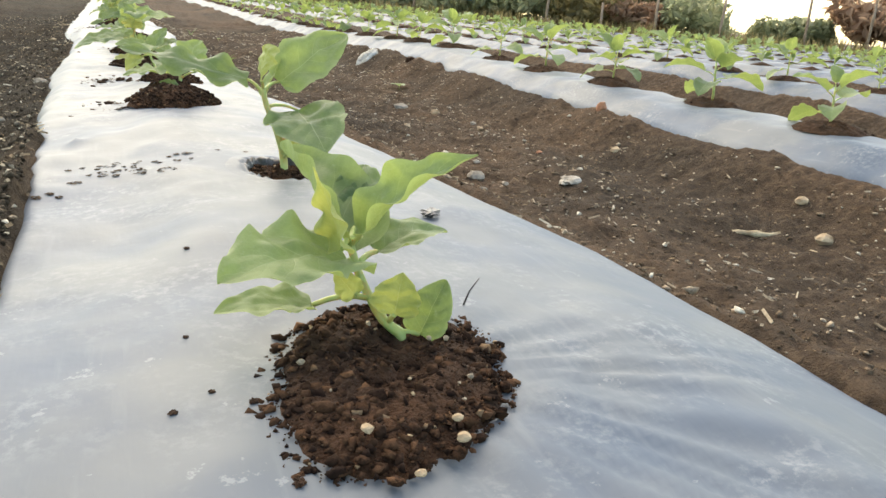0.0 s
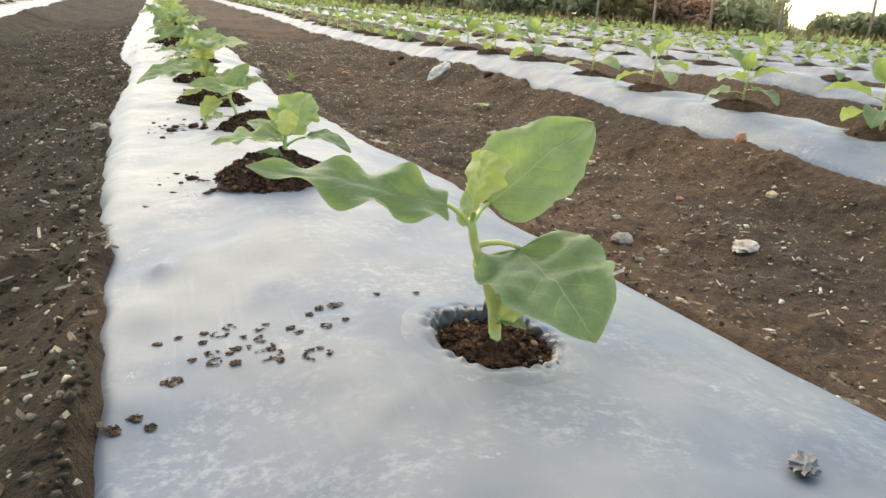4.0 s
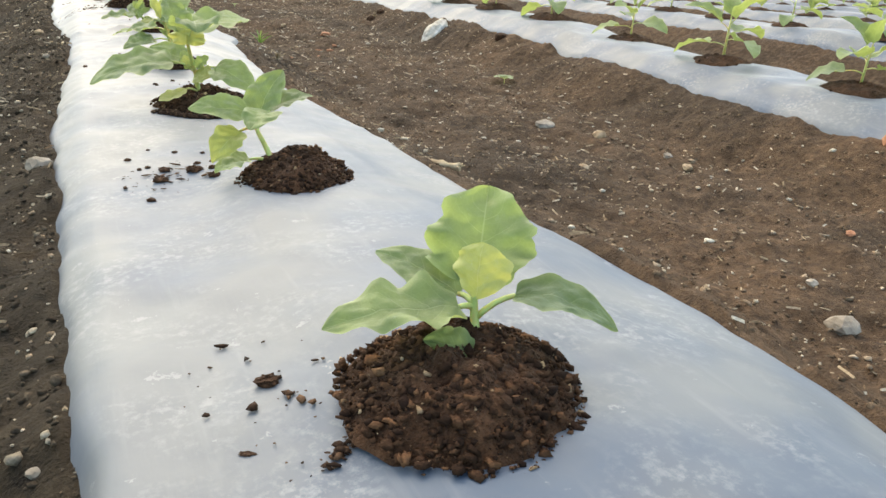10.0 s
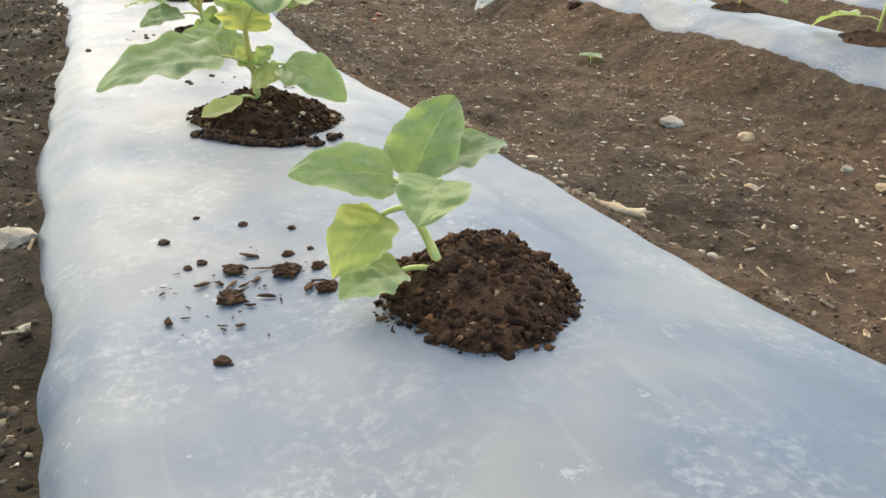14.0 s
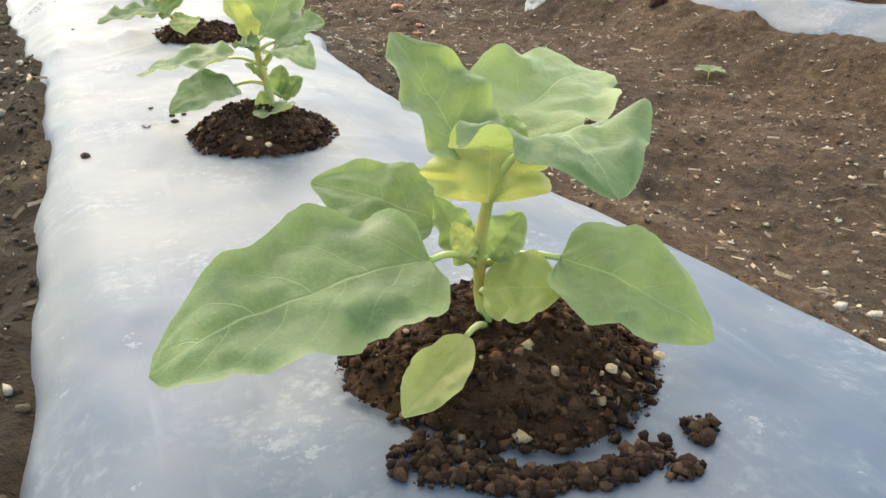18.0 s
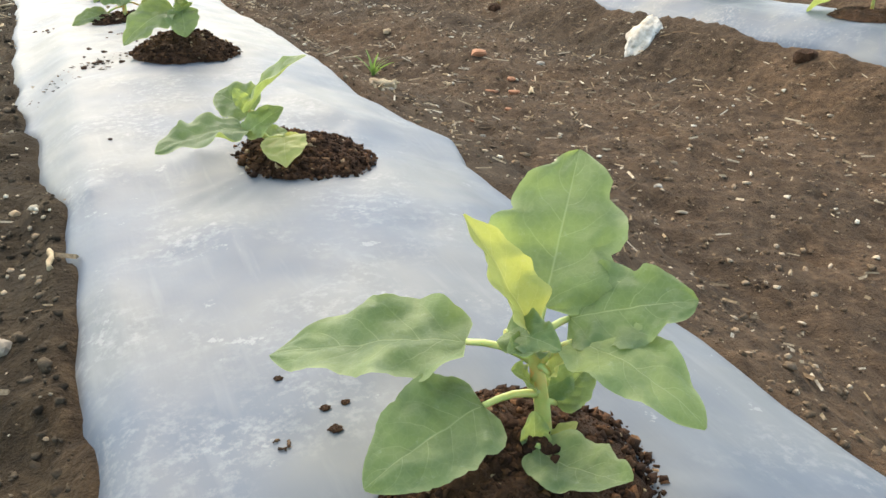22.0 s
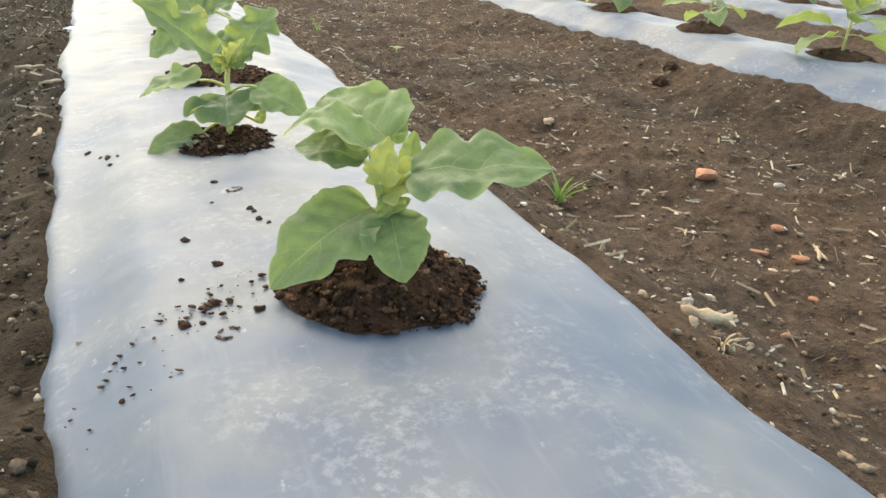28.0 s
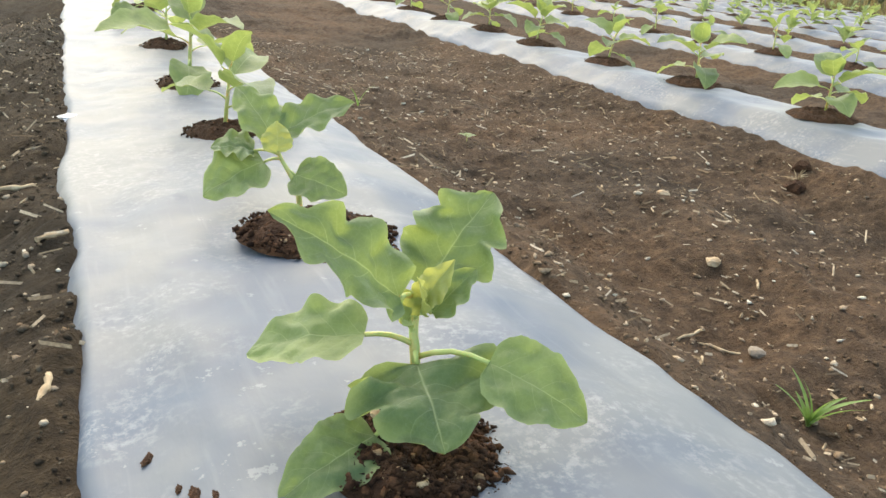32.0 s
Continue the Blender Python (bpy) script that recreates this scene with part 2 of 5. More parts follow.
def leaf_material(name, deep, pale, vein, glow):
    m, n, l, p = material(name, 0.55)
    uv = n.new("ShaderNodeUVMap")
    sep = n.new("ShaderNodeSeparateXYZ")
    l.new(uv.outputs["UV"], sep.inputs["Vector"])
    u, v = sep.outputs["X"], sep.outputs["Y"]
    av = maths(n, l, "ABSOLUTE", maths(n, l, "SUBTRACT", v, 0.5))
    rib = maths(n, l, "SUBTRACT", 1.0, maths(n, l, "MULTIPLY", av, 75.0), True)
    sweep = maths(n, l, "MULTIPLY", maths(n, l, "POWER", av, 1.3), 0.85)
    other = maths(n, l, "MULTIPLY", maths(n, l, "GREATER_THAN", v, 0.5), 0.42)
    run = maths(n, l, "FRACT", maths(n, l, "ADD", maths(n, l, "MULTIPLY", maths(n, l, "SUBTRACT", u, sweep), 5.0), other))
    side = maths(n, l, "SUBTRACT", 1.0, maths(n, l, "MULTIPLY", maths(n, l, "ABSOLUTE", maths(n, l, "SUBTRACT", run, 0.5)), 32.0), True)
    fade = maths(n, l, "SUBTRACT", 1.0, maths(n, l, "MULTIPLY", av, 1.9), True)
    veins = maths(n, l, "MAXIMUM", rib, maths(n, l, "MULTIPLY", maths(n, l, "MULTIPLY", side, fade), 0.75))
    blot = tex_noise(n, l, 38, 5, 0.65)
    pucker = tex_noise(n, l, 110, 3, 0.5)
    cells = n.new("ShaderNodeTexVoronoi")
    cells.feature = "DISTANCE_TO_EDGE"
    cells.inputs["Scale"].default_value = 300
    where = n.new("ShaderNodeTexCoord")
    l.new(where.outputs["Object"], cells.inputs["Vector"])
    net = maths(n, l, "SUBTRACT", 1.0, maths(n, l, "MULTIPLY", cells.outputs["Distance"], 9.0), True)
    dust = tex_noise(n, l, 220, 5, 0.7)
    info = n.new("ShaderNodeObjectInfo")
    base = ramp(n, l, maths(n, l, "ADD", maths(n, l, "MULTIPLY", blot.outputs["Fac"], 0.7), maths(n, l, "MULTIPLY", info.outputs["Random"], 0.3)),
                [(0.36, deep), (0.68, pale)])
    edge = ramp(n, l, av, [(0.40, (0, 0, 0)), (0.5, (1, 1, 1))])
    col = mix(n, l, maths(n, l, "MULTIPLY", edge.outputs["Color"], 0.25), base.outputs["Color"], vein)
    col = mix(n, l, maths(n, l, "MULTIPLY", veins, 0.5), col, vein)
    col = mix(n, l, maths(n, l, "MULTIPLY", net, 0.07), col, vein)
    spots = ramp(n, l, dust.outputs["Fac"], [(0.6, (0, 0, 0)), (0.72, (1, 1, 1))])
    col = mix(n, l, maths(n, l, "MULTIPLY", spots.outputs["Color"], 0.22), col, (0.4, 0.45, 0.36))
    l.new(col, p.inputs["Base Color"])
    p.inputs["Specular IOR Level"].default_value = 0.45
    p.inputs["Sheen Weight"].default_value = 0.06
    p.inputs["Sheen Roughness"].default_value = 0.6
    bump(n, l, p, maths(n, l, "SUBTRACT", maths(n, l, "MULTIPLY", pucker.outputs["Fac"], 1.5), maths(n, l, "ADD", maths(n, l, "MULTIPLY", veins, 0.6), maths(n, l, "MULTIPLY", net, 0.12))), 0.45, 0.0014)
    tr = n.new("ShaderNodeBsdfTranslucent")
    tint = mix(n, l, 0.6, col, glow)
    l.new(tint, tr.inputs["Color"])
    ms = n.new("ShaderNodeMixShader")
    ms.inputs[0].default_value = 0.42
    l.new(p.outputs[0], ms.inputs[1])
    l.new(tr.outputs[0], ms.inputs[2])
    l.new(ms.outputs[0], n["Material Output"].inputs["Surface"])
    return m


LEAF = leaf_material("leaf", (0.060, 0.122, 0.046), (0.228, 0.300, 0.104), (0.47, 0.53, 0.27), (0.45, 0.53, 0.12))
YOUNG = leaf_material("young_leaf", (0.24, 0.29, 0.075), (0.40, 0.42, 0.14), (0.56, 0.56, 0.26), (0.62, 0.60, 0.13))
STEM, _n, _l, _p = material("stem", 0.5)
_f = tex_noise(_n, _l, 60, 3, 0.5)
_l.new(ramp(_n, _l, _f.outputs["Fac"], [(0.35, (0.26, 0.34, 0.09)), (0.7, (0.42, 0.47, 0.17))]).outputs["Color"], _p.inputs["Base Color"])
_p.inputs["Subsurface Weight"].default_value = 0.1
GRASS = leaf_material("grass_blade", (0.10, 0.2, 0.04), (0.2, 0.32, 0.08), (0.28, 0.36, 0.12), (0.25, 0.4, 0.08))


# ---------- numeric noise ----------
def hashed(ix, iy, seed):
    h = (ix.astype(np.int64) * 374761393 + iy.astype(np.int64) * 668265263 + seed * 974634777) & 0xFFFFFFFF
    h = ((h ^ (h >> 13)) * 1274126177) & 0xFFFFFFFF
    return ((h ^ (h >> 16)) & 0xFFFF) / 65535.0


def vnoise(x, y, seed=0):
    ix, iy = np.floor(x), np.floor(y)
    fx, fy = x - ix, y - iy
    fx, fy = fx * fx * (3 - 2 * fx), fy * fy * (3 - 2 * fy)
    a, b = hashed(ix, iy, seed), hashed(ix + 1, iy, seed)
    c, d = hashed(ix, iy + 1, seed), hashed(ix + 1, iy + 1, seed)
    return (a + (b - a) * fx) * (1 - fy) + (c + (d - c) * fx) * fy - 0.5


def fbm(x, y, seed=0, octaves=4):
    total, amp = 0.0, 1.0
    for k in range(octaves):
        total = total + amp * vnoise(x * 2 ** k, y * 2 ** k, seed + k)
        amp *= 0.5
    return total


# ---------- the field's relief ----------
PITCH, BED_X, HALF_L, HALF_R = 1.40, 0.505, 0.23, 0.22
NBEDS = 12
FURROW = -0.15
FLOOR_Y = [0.0, 5.0, 5.8, 7.0]
FLOOR_Z = [-0.152, -0.152, -0.105, -0.10]
CROWN_Y = [0.5, 1.07, 1.25, 1.5, 2.0, 2.45, 2.7, 2.9, 3.3, 3.7, 3.95, 4.2, 4.65, 5.04, 6.0]
CROWN_Z = [0.0, 0.008, 0.011, 0.015, 0.017, -0.006, -0.012, -0.014, -0.017, -0.008, 0.001, 0.011, 0.013, 0.008, 0.004]
EDGE_Y = [0.000, 1.300, 1.500, 1.680, 1.900, 2.050, 2.300, 2.500, 2.750, 2.950, 3.150, 3.350, 3.500, 3.790, 3.870, 3.940, 4.050, 4.274, 4.476, 4.879, 5.181, 5.584, 6.994, 12.000]
EDGE_X = [0.325, 0.322, 0.280, 0.258, 0.240, 0.243, 0.233, 0.221, 0.216, 0.196, 0.175, 0.158, 0.168, 0.166, 0.186, 0.160, 0.142, 0.149, 0.153, 0.160, 0.181, 0.193, 0.164, 0.200]
LEFT_Y = [0.000, 1.300, 1.900, 2.200, 2.500, 2.700, 3.100, 3.400, 3.750, 4.066, 4.368, 4.822, 5.476, 6.987, 12.000]
LEFT_X = [0.185, 0.186, 0.196, 0.211, 0.232, 0.237, 0.234, 0.223, 0.223, 0.252, 0.268, 0.266, 0.275, 0.284, 0.230]


def smooth(a, b, x):
    t = np.clip((x - a) / (b - a), 0, 1)
    return t * t * (3 - 2 * t)


def bed_of(x):
    k = np.round((x - BED_X) / PITCH)
    return k, x - (BED_X + k * PITCH)


def right_half(k, y):
    return np.where(k == 0, np.interp(y, EDGE_Y, EDGE_X), HALF_R)


STEP, START = 0.455, [-0.9, 0.0, -1.145, -0.93, -1.02, -0.78, -1.05, -0.85, -0.97, -0.74, -1.08, -0.9, -0.8]


def bare_right(k, y):
    """Where the film's right side shows: on the further beds soil lies over it, up to each plant."""
    first = np.array(START)[np.clip(k, -1, NBEDS - 1).astype(int) + 1]
    tooth = np.abs(np.sin(np.pi * (y - first) / STEP)) ** 0.7
    return np.where(k > 0, 0.012 + 0.115 * tooth, right_half(k, y))


def left_half(k, y):
    return np.where(k == 0, np.interp(y, LEFT_Y, LEFT_X), np.where(k > 0, 0.19, HALF_L))


def crown(k, y):
    """The near bed's top rises and sinks along its length."""
    return np.where(k == 0, np.interp(y, CROWN_Y, CROWN_Z), 0.0)


SAG_Y = [3.9, 4.2, 4.65, 5.1, 5.6, 6.2, 8.0, 12.0]
SAG_Z = [0.0, -0.0085, -0.0195, -0.0303, -0.0422, -0.052, -0.058, -0.03]


def sag(x, y):
    """The field dips gently further on, and leans to the left there."""
    lean = 0.0276 * smooth(3.9, 4.25, y) * (1 - smooth(6.2, 9.0, y))
    return np.interp(y, SAG_Y, SAG_Z) + lean * (np.clip(x, -1.0, 1.3) - 0.31)


def bed_shape(d, h, y, k=0):
    """Height across one bed, d metres right of its middle, whose film reaches h metres to the right."""
    FURROW = np.interp(y, FLOOR_Y, FLOOR_Z)
    right = -0.006 * smooth(0.04, 0.16, d) - 0.024 * np.clip((d - h + 0.115) / 0.125, 0, 1) + (FURROW + 0.028) * smooth(h - 0.02, h + 0.27, d) + 0.034 * smooth(0.46, 0.70, d) * smooth(4.3, 4.8, y) * (1 - smooth(5.2, 5.8, y))
    left = -0.011 * smooth(0.03, 0.11, -d) * smooth(1.1, 1.3, y) * (1 - smooth(2.5, 2.7, y)) - 0.010 * smooth(0.05, 0.2, -d) - 0.037 * smooth(0.185, 0.255, -d) + (FURROW + 0.047) * smooth(0.25, 0.52, -d) + 0.03 * smooth(3.8, 5.2, y) * smooth(0.19, 0.26, -d)
    steep = -0.010 * smooth(0.0, 0.15, -d) - 0.045 * smooth(0.1, 0.2, -d) + (FURROW + 0.055) * smooth(0.17, 0.40, -d)
    return np.where(d > 0, right, np.where(k > 0, steep, left))


def far_slope(k, d):
    """The further beds fall away on their right side."""
    return np.where(k > 0, -0.02 * smooth(0.01, 0.16, d) * (1 - smooth(0.24, 0.45, d)), 0.0)


def film_height(x, y):
    k, d = bed_of(x)
    bumps = np.where(k == 0, 0.008, 0.014) * fbm(x * 4 + 5, y * 4, 3, 3) + 0.0055 * fbm(x * 15, y * 11, 8, 3)
    return sag(x, y) + bed_shape(d, right_half(k, y), y, k) + far_slope(k, d) + crown(k, y) * (1 - smooth(0.15, 0.5, np.abs(d))) + bumps * (1 - 0.6 * smooth(0.2, 0.26, np.abs(d)))


def edge_wave(y, seed):
    return 0.014 * fbm(y * 3.1, y * 0 + seed, 20 + seed, 3) + 0.009 * fbm(y * 14, y * 0 + seed, 40 + seed, 2)


def past_film(x, y):
    """Metres past the film's edge; negative on the film."""
    k, d = bed_of(x)
    return np.maximum(-d - left_half(k, y) - edge_wave(y, 1), d - bare_right(k, y) - edge_wave(y, 2))


def ground_height(x, y):
    k, d = bed_of(x)
    under = film_height(x, y) - 0.014
    rough = 0.026 * fbm(x * 3, y * 3, 60, 3) + 0.019 * fbm(x * 13, y * 13, 70, 3) + 0.012 * np.abs(fbm(x * 42, y * 42, 80, 2)) + 0.004 * fbm(x * 90, y * 90, 85, 2)
    soil = sag(x, y) + bed_shape(d, right_half(k, y), y, k) + far_slope(k, d) + crown(k, y) * (1 - smooth(0.15, 0.5, np.abs(d))) + rough
    w = smooth(-0.014, 0.012, past_film(x, y))
    near = (k >= -1) & (k < NBEDS)
    return np.where(near, under * (1 - w) + soil * w, FURROW * 0.6 + 0.3 * fbm(x * 0.3, y * 0.3, 90, 3) * smooth(20, 60, np.abs(x) + np.abs(y)))


def mesh_from(name, verts, faces):
    me = bpy.data.meshes.new(name)
    me.from_pydata(verts, [], faces)
    me.update()
    return me


def quad_mesh(name, co, quads):
    me = bpy.data.meshes.new(name)
    me.vertices.add(len(co))
    me.vertices.foreach_set("co", co.ravel())
    me.loops.add(quads.size)
    me.loops.foreach_set("vertex_index", quads.ravel())
    me.polygons.add(len(quads))
    me.polygons.foreach_set("loop_start", np.arange(0, quads.size, 4))
    me.update(calc_edges=True)
    me.validate()
    me.polygons.foreach_set("use_smooth", np.ones(len(me.polygons), bool))
    return me


def grid_mesh(name, xs, ys, height):
    X, Y = np.meshgrid(xs, ys)
    co = np.stack([X, Y, height(X, Y)], -1).reshape(-1, 3)
    i = np.arange(len(xs) * len(ys)).reshape(len(ys), len(xs))
    return quad_mesh(name, co, np.stack([i[:-1, :-1], i[:-1, 1:], i[1:, 1:], i[1:, :-1]], -1).reshape(-1, 4))


def spread(*runs):
    out = []
    for a, b, step in runs:
        out.extend(np.arange(a, b - 1e-6, step))
    out.append(runs[-1][1])
    return np.array(out)


def put_mesh(name, me, mat, parent=None, label="", **tags):
    me.materials.append(mat)
    ob = new(name, me)
    if parent:
        ob.parent = parent
    tagged(ob, label, **tags)
    return ob


def part(name, bm, mat, parent, label=""):
    me = bpy.data.meshes.new(name)
    bm.to_mesh(me)
    bm.free()
    return put_mesh(name, me, mat, parent, label)


gx = spread((-300, -20, 20), (-20, -3, 1.0), (-3, -0.4, 0.05), (-0.4, 1.75, 0.0115), (1.75, 3.6, 0.02), (3.6, 5, 0.04), (5, 17, 0.075), (17, 40, 2.0), (40, 400, 30))
gy = spread((-60, -4, 4.0), (-4, 0.8, 0.08), (0.8, 6.4, 0.0115), (6.4, 9, 0.03), (9, 30, 0.15), (30, 60, 2.0), (60, 500, 40))
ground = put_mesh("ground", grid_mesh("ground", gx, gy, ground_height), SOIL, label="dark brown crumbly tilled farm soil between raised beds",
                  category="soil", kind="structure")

# ---------- planting places ----------
ROW_X = [0.340, 0.527, 0.561, 0.482, 0.517, 0.480, 0.465, 0.498, 0.451, 0.420, 0.469, 0.451, 0.457, 0.469, 0.462]
ROW_Y = [0.550, 1.045, 1.516, 1.985, 2.474, 2.899, 3.327, 3.779, 4.201, 4.632, 5.019, 5.501, 5.954, 6.488, 6.991]
rng = np.random.default_rng(5)
rnd = random.Random(7)
while ROW_Y[-1] < 26.0:
    ROW_Y.append(ROW_Y[-1] + 0.46 + rnd.uniform(-0.03, 0.03))
    ROW_X.append(0.51 + rnd.uniform(-0.02, 0.02))
PLACES = {0: list(zip(ROW_X, ROW_Y))}
for k in [-1] + list(range(1, NBEDS)):
    y = START[k + 1]
    PLACES[k] = []
    while y < min(26.5, (32.5 - BED_X - k * PITCH) / 1.1):
        PLACES[k].append((BED_X + k * PITCH + rnd.uniform(-0.025, 0.025), y + rnd.uniform(-0.02, 0.02)))
        y += STEP


# ---------- mulch film ----------
# points where stones under the film push it up: place, height, reach
TENTS = [(0.403, 3.798, 0.009, 0.022), (0.356, 1.717, 0.007, 0.013), (0.281, 2.340, 0.007, 0.013), (0.287, 2.999, 0.006, 0.012), (0.324, 3.017, 0.004, 0.012),
         (0.310, 3.769, 0.006, 0.022), (0.590, 1.241, 0.004, 0.02), (0.343, 5.184, 0.005, 0.02)]


def film_mesh(k, cols, ys):
    """The film's sheet: cols strips across, with its long edges tucked into the soil and a hole at each plant."""
    cx = BED_X + k * PITCH
    spots = np.array(PLACES[k])
    Y = np.repeat(ys[:, None], cols + 1, 1)
    u = np.linspace(0, 1, cols + 1)[None]
    L = cx - left_half(np.full_like(Y, k), Y) - edge_wave(Y, 1) - 0.03
    R = cx + bare_right(np.full_like(Y, k), Y) + edge_wave(Y, 2) + 0.03
    X = L + u * (R - L)
    Z = film_height(X, Y) - 0.05 * smooth(-0.008, 0.03, past_film(X, Y))
    i = np.clip(np.searchsorted((spots[1:, 1] + spots[:-1, 1]) / 2, Y), 0, len(spots) - 1)
    dx, dy = X - spots[i, 0], Y - spots[i, 1]
    r, a = np.hypot(dx, dy), np.arctan2(dy, dx)
    if k == 0:
        pull = smooth(0.1, 0.5, fbm(np.cos(a) * 2 + i * 3.7, np.sin(a) * 2, 33, 2) + 0.35 * (i == 1) * np.cos(a + 0.5))
        Z = Z + np.where(i == 1, 0.0014, 0.0005) * pull * np.sin(a * 27 + 4 * np.sin(a * 3 + i)) * np.exp(-((r - 0.10) / 0.06) ** 2)
        fan = (i == 1) * smooth(-1.6, -1.1, a) * (1 - smooth(0.0, 0.35, a)) * np.exp(-((r - 0.16) / 0.085) ** 2)
        Z = Z + 0.0024 * fan * np.sin(a * 36 + 2 * np.sin(a * 7)) * (0.6 + fbm(a * 4, r * 3, 12, 2))
        Z = Z + 0.006 * np.maximum(0, fbm(X * 9, Y * 2.2, 44, 3) - 0.25) * smooth(0.07, 0.12, r)
        for tx, ty, th, tr in TENTS:
            Z = Z + th * np.exp(-np.hypot((X - tx) * (1.5 - 0.5 * np.sign(X - tx)), Y - ty) / tr)
    co = np.stack([X, Y, Z], -1).reshape(-1, 3)
    n = cols + 1
    j = np.arange(len(ys) * n).reshape(len(ys), n)
    quads = np.stack([j[:-1, :-1], j[:-1, 1:], j[1:, 1:], j[1:, :-1]], -1).reshape(-1, 4)
    open_r = np.where((i == 2) & (k == 0), 0.055, 0.036) + 0.010 * vnoise(X * 90, Y * 90, 5)
    inside = (r < open_r).reshape(-1)
    quads = quads[~inside[quads].all(1)]
    return quad_mesh("mulch_film", co, quads)


def film(k, cols, ys):
    return put_mesh("mulch_film", film_mesh(k, cols, ys), FILM, label="silver plastic mulch film stretched over a raised soil bed",
                    category="mulch film", group="mulched beds", kind="structure")


def bed_end(k):
    return min(27.0, (33.0 - BED_X - k * PITCH) / 1.1)


film(0, 110, spread((-1.5, 0.8, 0.02), (0.8, 6.2, 0.0065), (6.2, 16, 0.02), (16, bed_end(0), 0.1)))
film(-1, 20, spread((-1.5, 27, 0.06)))
for k in range(1, NBEDS):
    film(k, 36 if k < 3 else 16, spread((-1.5, 9, 0.015 if k < 3 else 0.04), (9, bed_end(k), 0.06)))


# ---------- lumps: clods, pebbles, straw ----------
PHI = (1 + 5 ** 0.5) / 2
ICO = np.array([(-1, PHI, 0), (1, PHI, 0), (-1, -PHI, 0), (1, -PHI, 0), (0, -1, PHI), (0, 1, PHI), (0, -1, -PHI), (0, 1, -PHI),
                (PHI, 0, -1), (PHI, 0, 1), (-PHI, 0, -1), (-PHI, 0, 1)]) / 1.9
ICO_F = np.array([0, 11, 5, 0, 5, 1, 0, 1, 7, 0, 7, 10, 0, 10, 11, 1, 5, 9, 5, 11, 4, 11, 10, 2, 10, 7, 6, 7, 1, 8, 3, 9, 4, 3, 4, 2, 3, 2, 6,
                  3, 6, 8, 3, 8, 9, 4, 9, 5, 2, 4, 11, 6, 2, 10, 8, 6, 7, 9, 8, 1]).reshape(-1, 3)


def lumps(name, centres, sizes, stretch=(1, 1, 0.75), jitter=0.28):
    """Many small uneven lumps in one mesh."""
    n = len(centres)
    v = ICO[None] * (1 + jitter * rng.uniform(-1, 1, (n, 12, 1)))
    ax = rng.uniform(0, 2 * np.pi, n)
    sc = np.array(stretch) * rng.uniform(0.75, 1.3, (n, 3))
    v = v * sc[:, None, :]
    c, s = np.cos(ax)[:, None], np.sin(ax)[:, None]
    v = np.stack([v[..., 0] * c - v[..., 1] * s, v[..., 0] * s + v[..., 1] * c, v[..., 2]], -1)
    v = v * np.asarray(sizes)[:, None, None] + np.asarray(centres)[:, None, :]
    f = (ICO_F[None] + 12 * np.arange(n)[:, None, None]).reshape(-1, 3)
    me = bpy.data.meshes.new(name)
    me.vertices.add(n * 12)
    me.vertices.foreach_set("co", v.ravel())
    me.loops.add(f.size)
    me.loops.foreach_set("vertex_index", f.ravel())
    me.polygons.add(len(f))
    me.polygons.foreach_set("loop_start", np.arange(0, f.size, 3))
    me.update(calc_edges=True)
    me.validate()
    return me


def furrow_points(n, side, y0=0.6, y1=7.5):
    if side > 0:
        x = BED_X + 0.14 + (PITCH - HALF_L - 0.14) * rng.uniform(0, 1, n)
    else:
        x = BED_X - 0.175 - 0.78 * rng.uniform(0, 1, n) ** 2.2
    y = rng.uniform(y0, y1, n)
    return x, y


def scatter(name, n, side, small, large, mat, label, category, sink=0.2, power=3.0, **kw):
    x, y = furrow_points(n, side)
    ok = past_film(x, y) > 0.004
    x, y = x[ok], y[ok]
    s = small + (large - small) * rng.uniform(0, 1, len(x)) ** power
    c = np.stack([x, y, ground_height(x, y) + s * (0.5 - sink)], -1)
    return put_mesh(name, lumps(name, c, s, **kw), mat, label=label, category=category, kind="stuff")


scatter("soil_clods", 60000, 1, 0.0008, 0.0040, CLOD, "loose dark brown soil clods strewn over the furrow", "soil clods", sink=0.80, power=4.0, jitter=0.55)
scatter("soil_clods", 44000, -1, 0.0007, 0.0042, DARK_CLOD, "dark grey-brown soil clods strewn over the furrow", "soil clods", sink=0.42, power=4.0, jitter=0.55)
scatter("pebbles", 13000, 1, 0.0005, 0.0050, PEBBLE, "small pale pebbles and limestone chips in the furrow", "pebbles", power=5.5, jitter=0.6, stretch=(1.35, 0.8, 0.6))
scatter("pebbles", 4200, -1, 0.0007, 0.0036, PEBBLE, "small pale pebbles and limestone chips in the furrow", "pebbles", power=2.4, jitter=0.4)


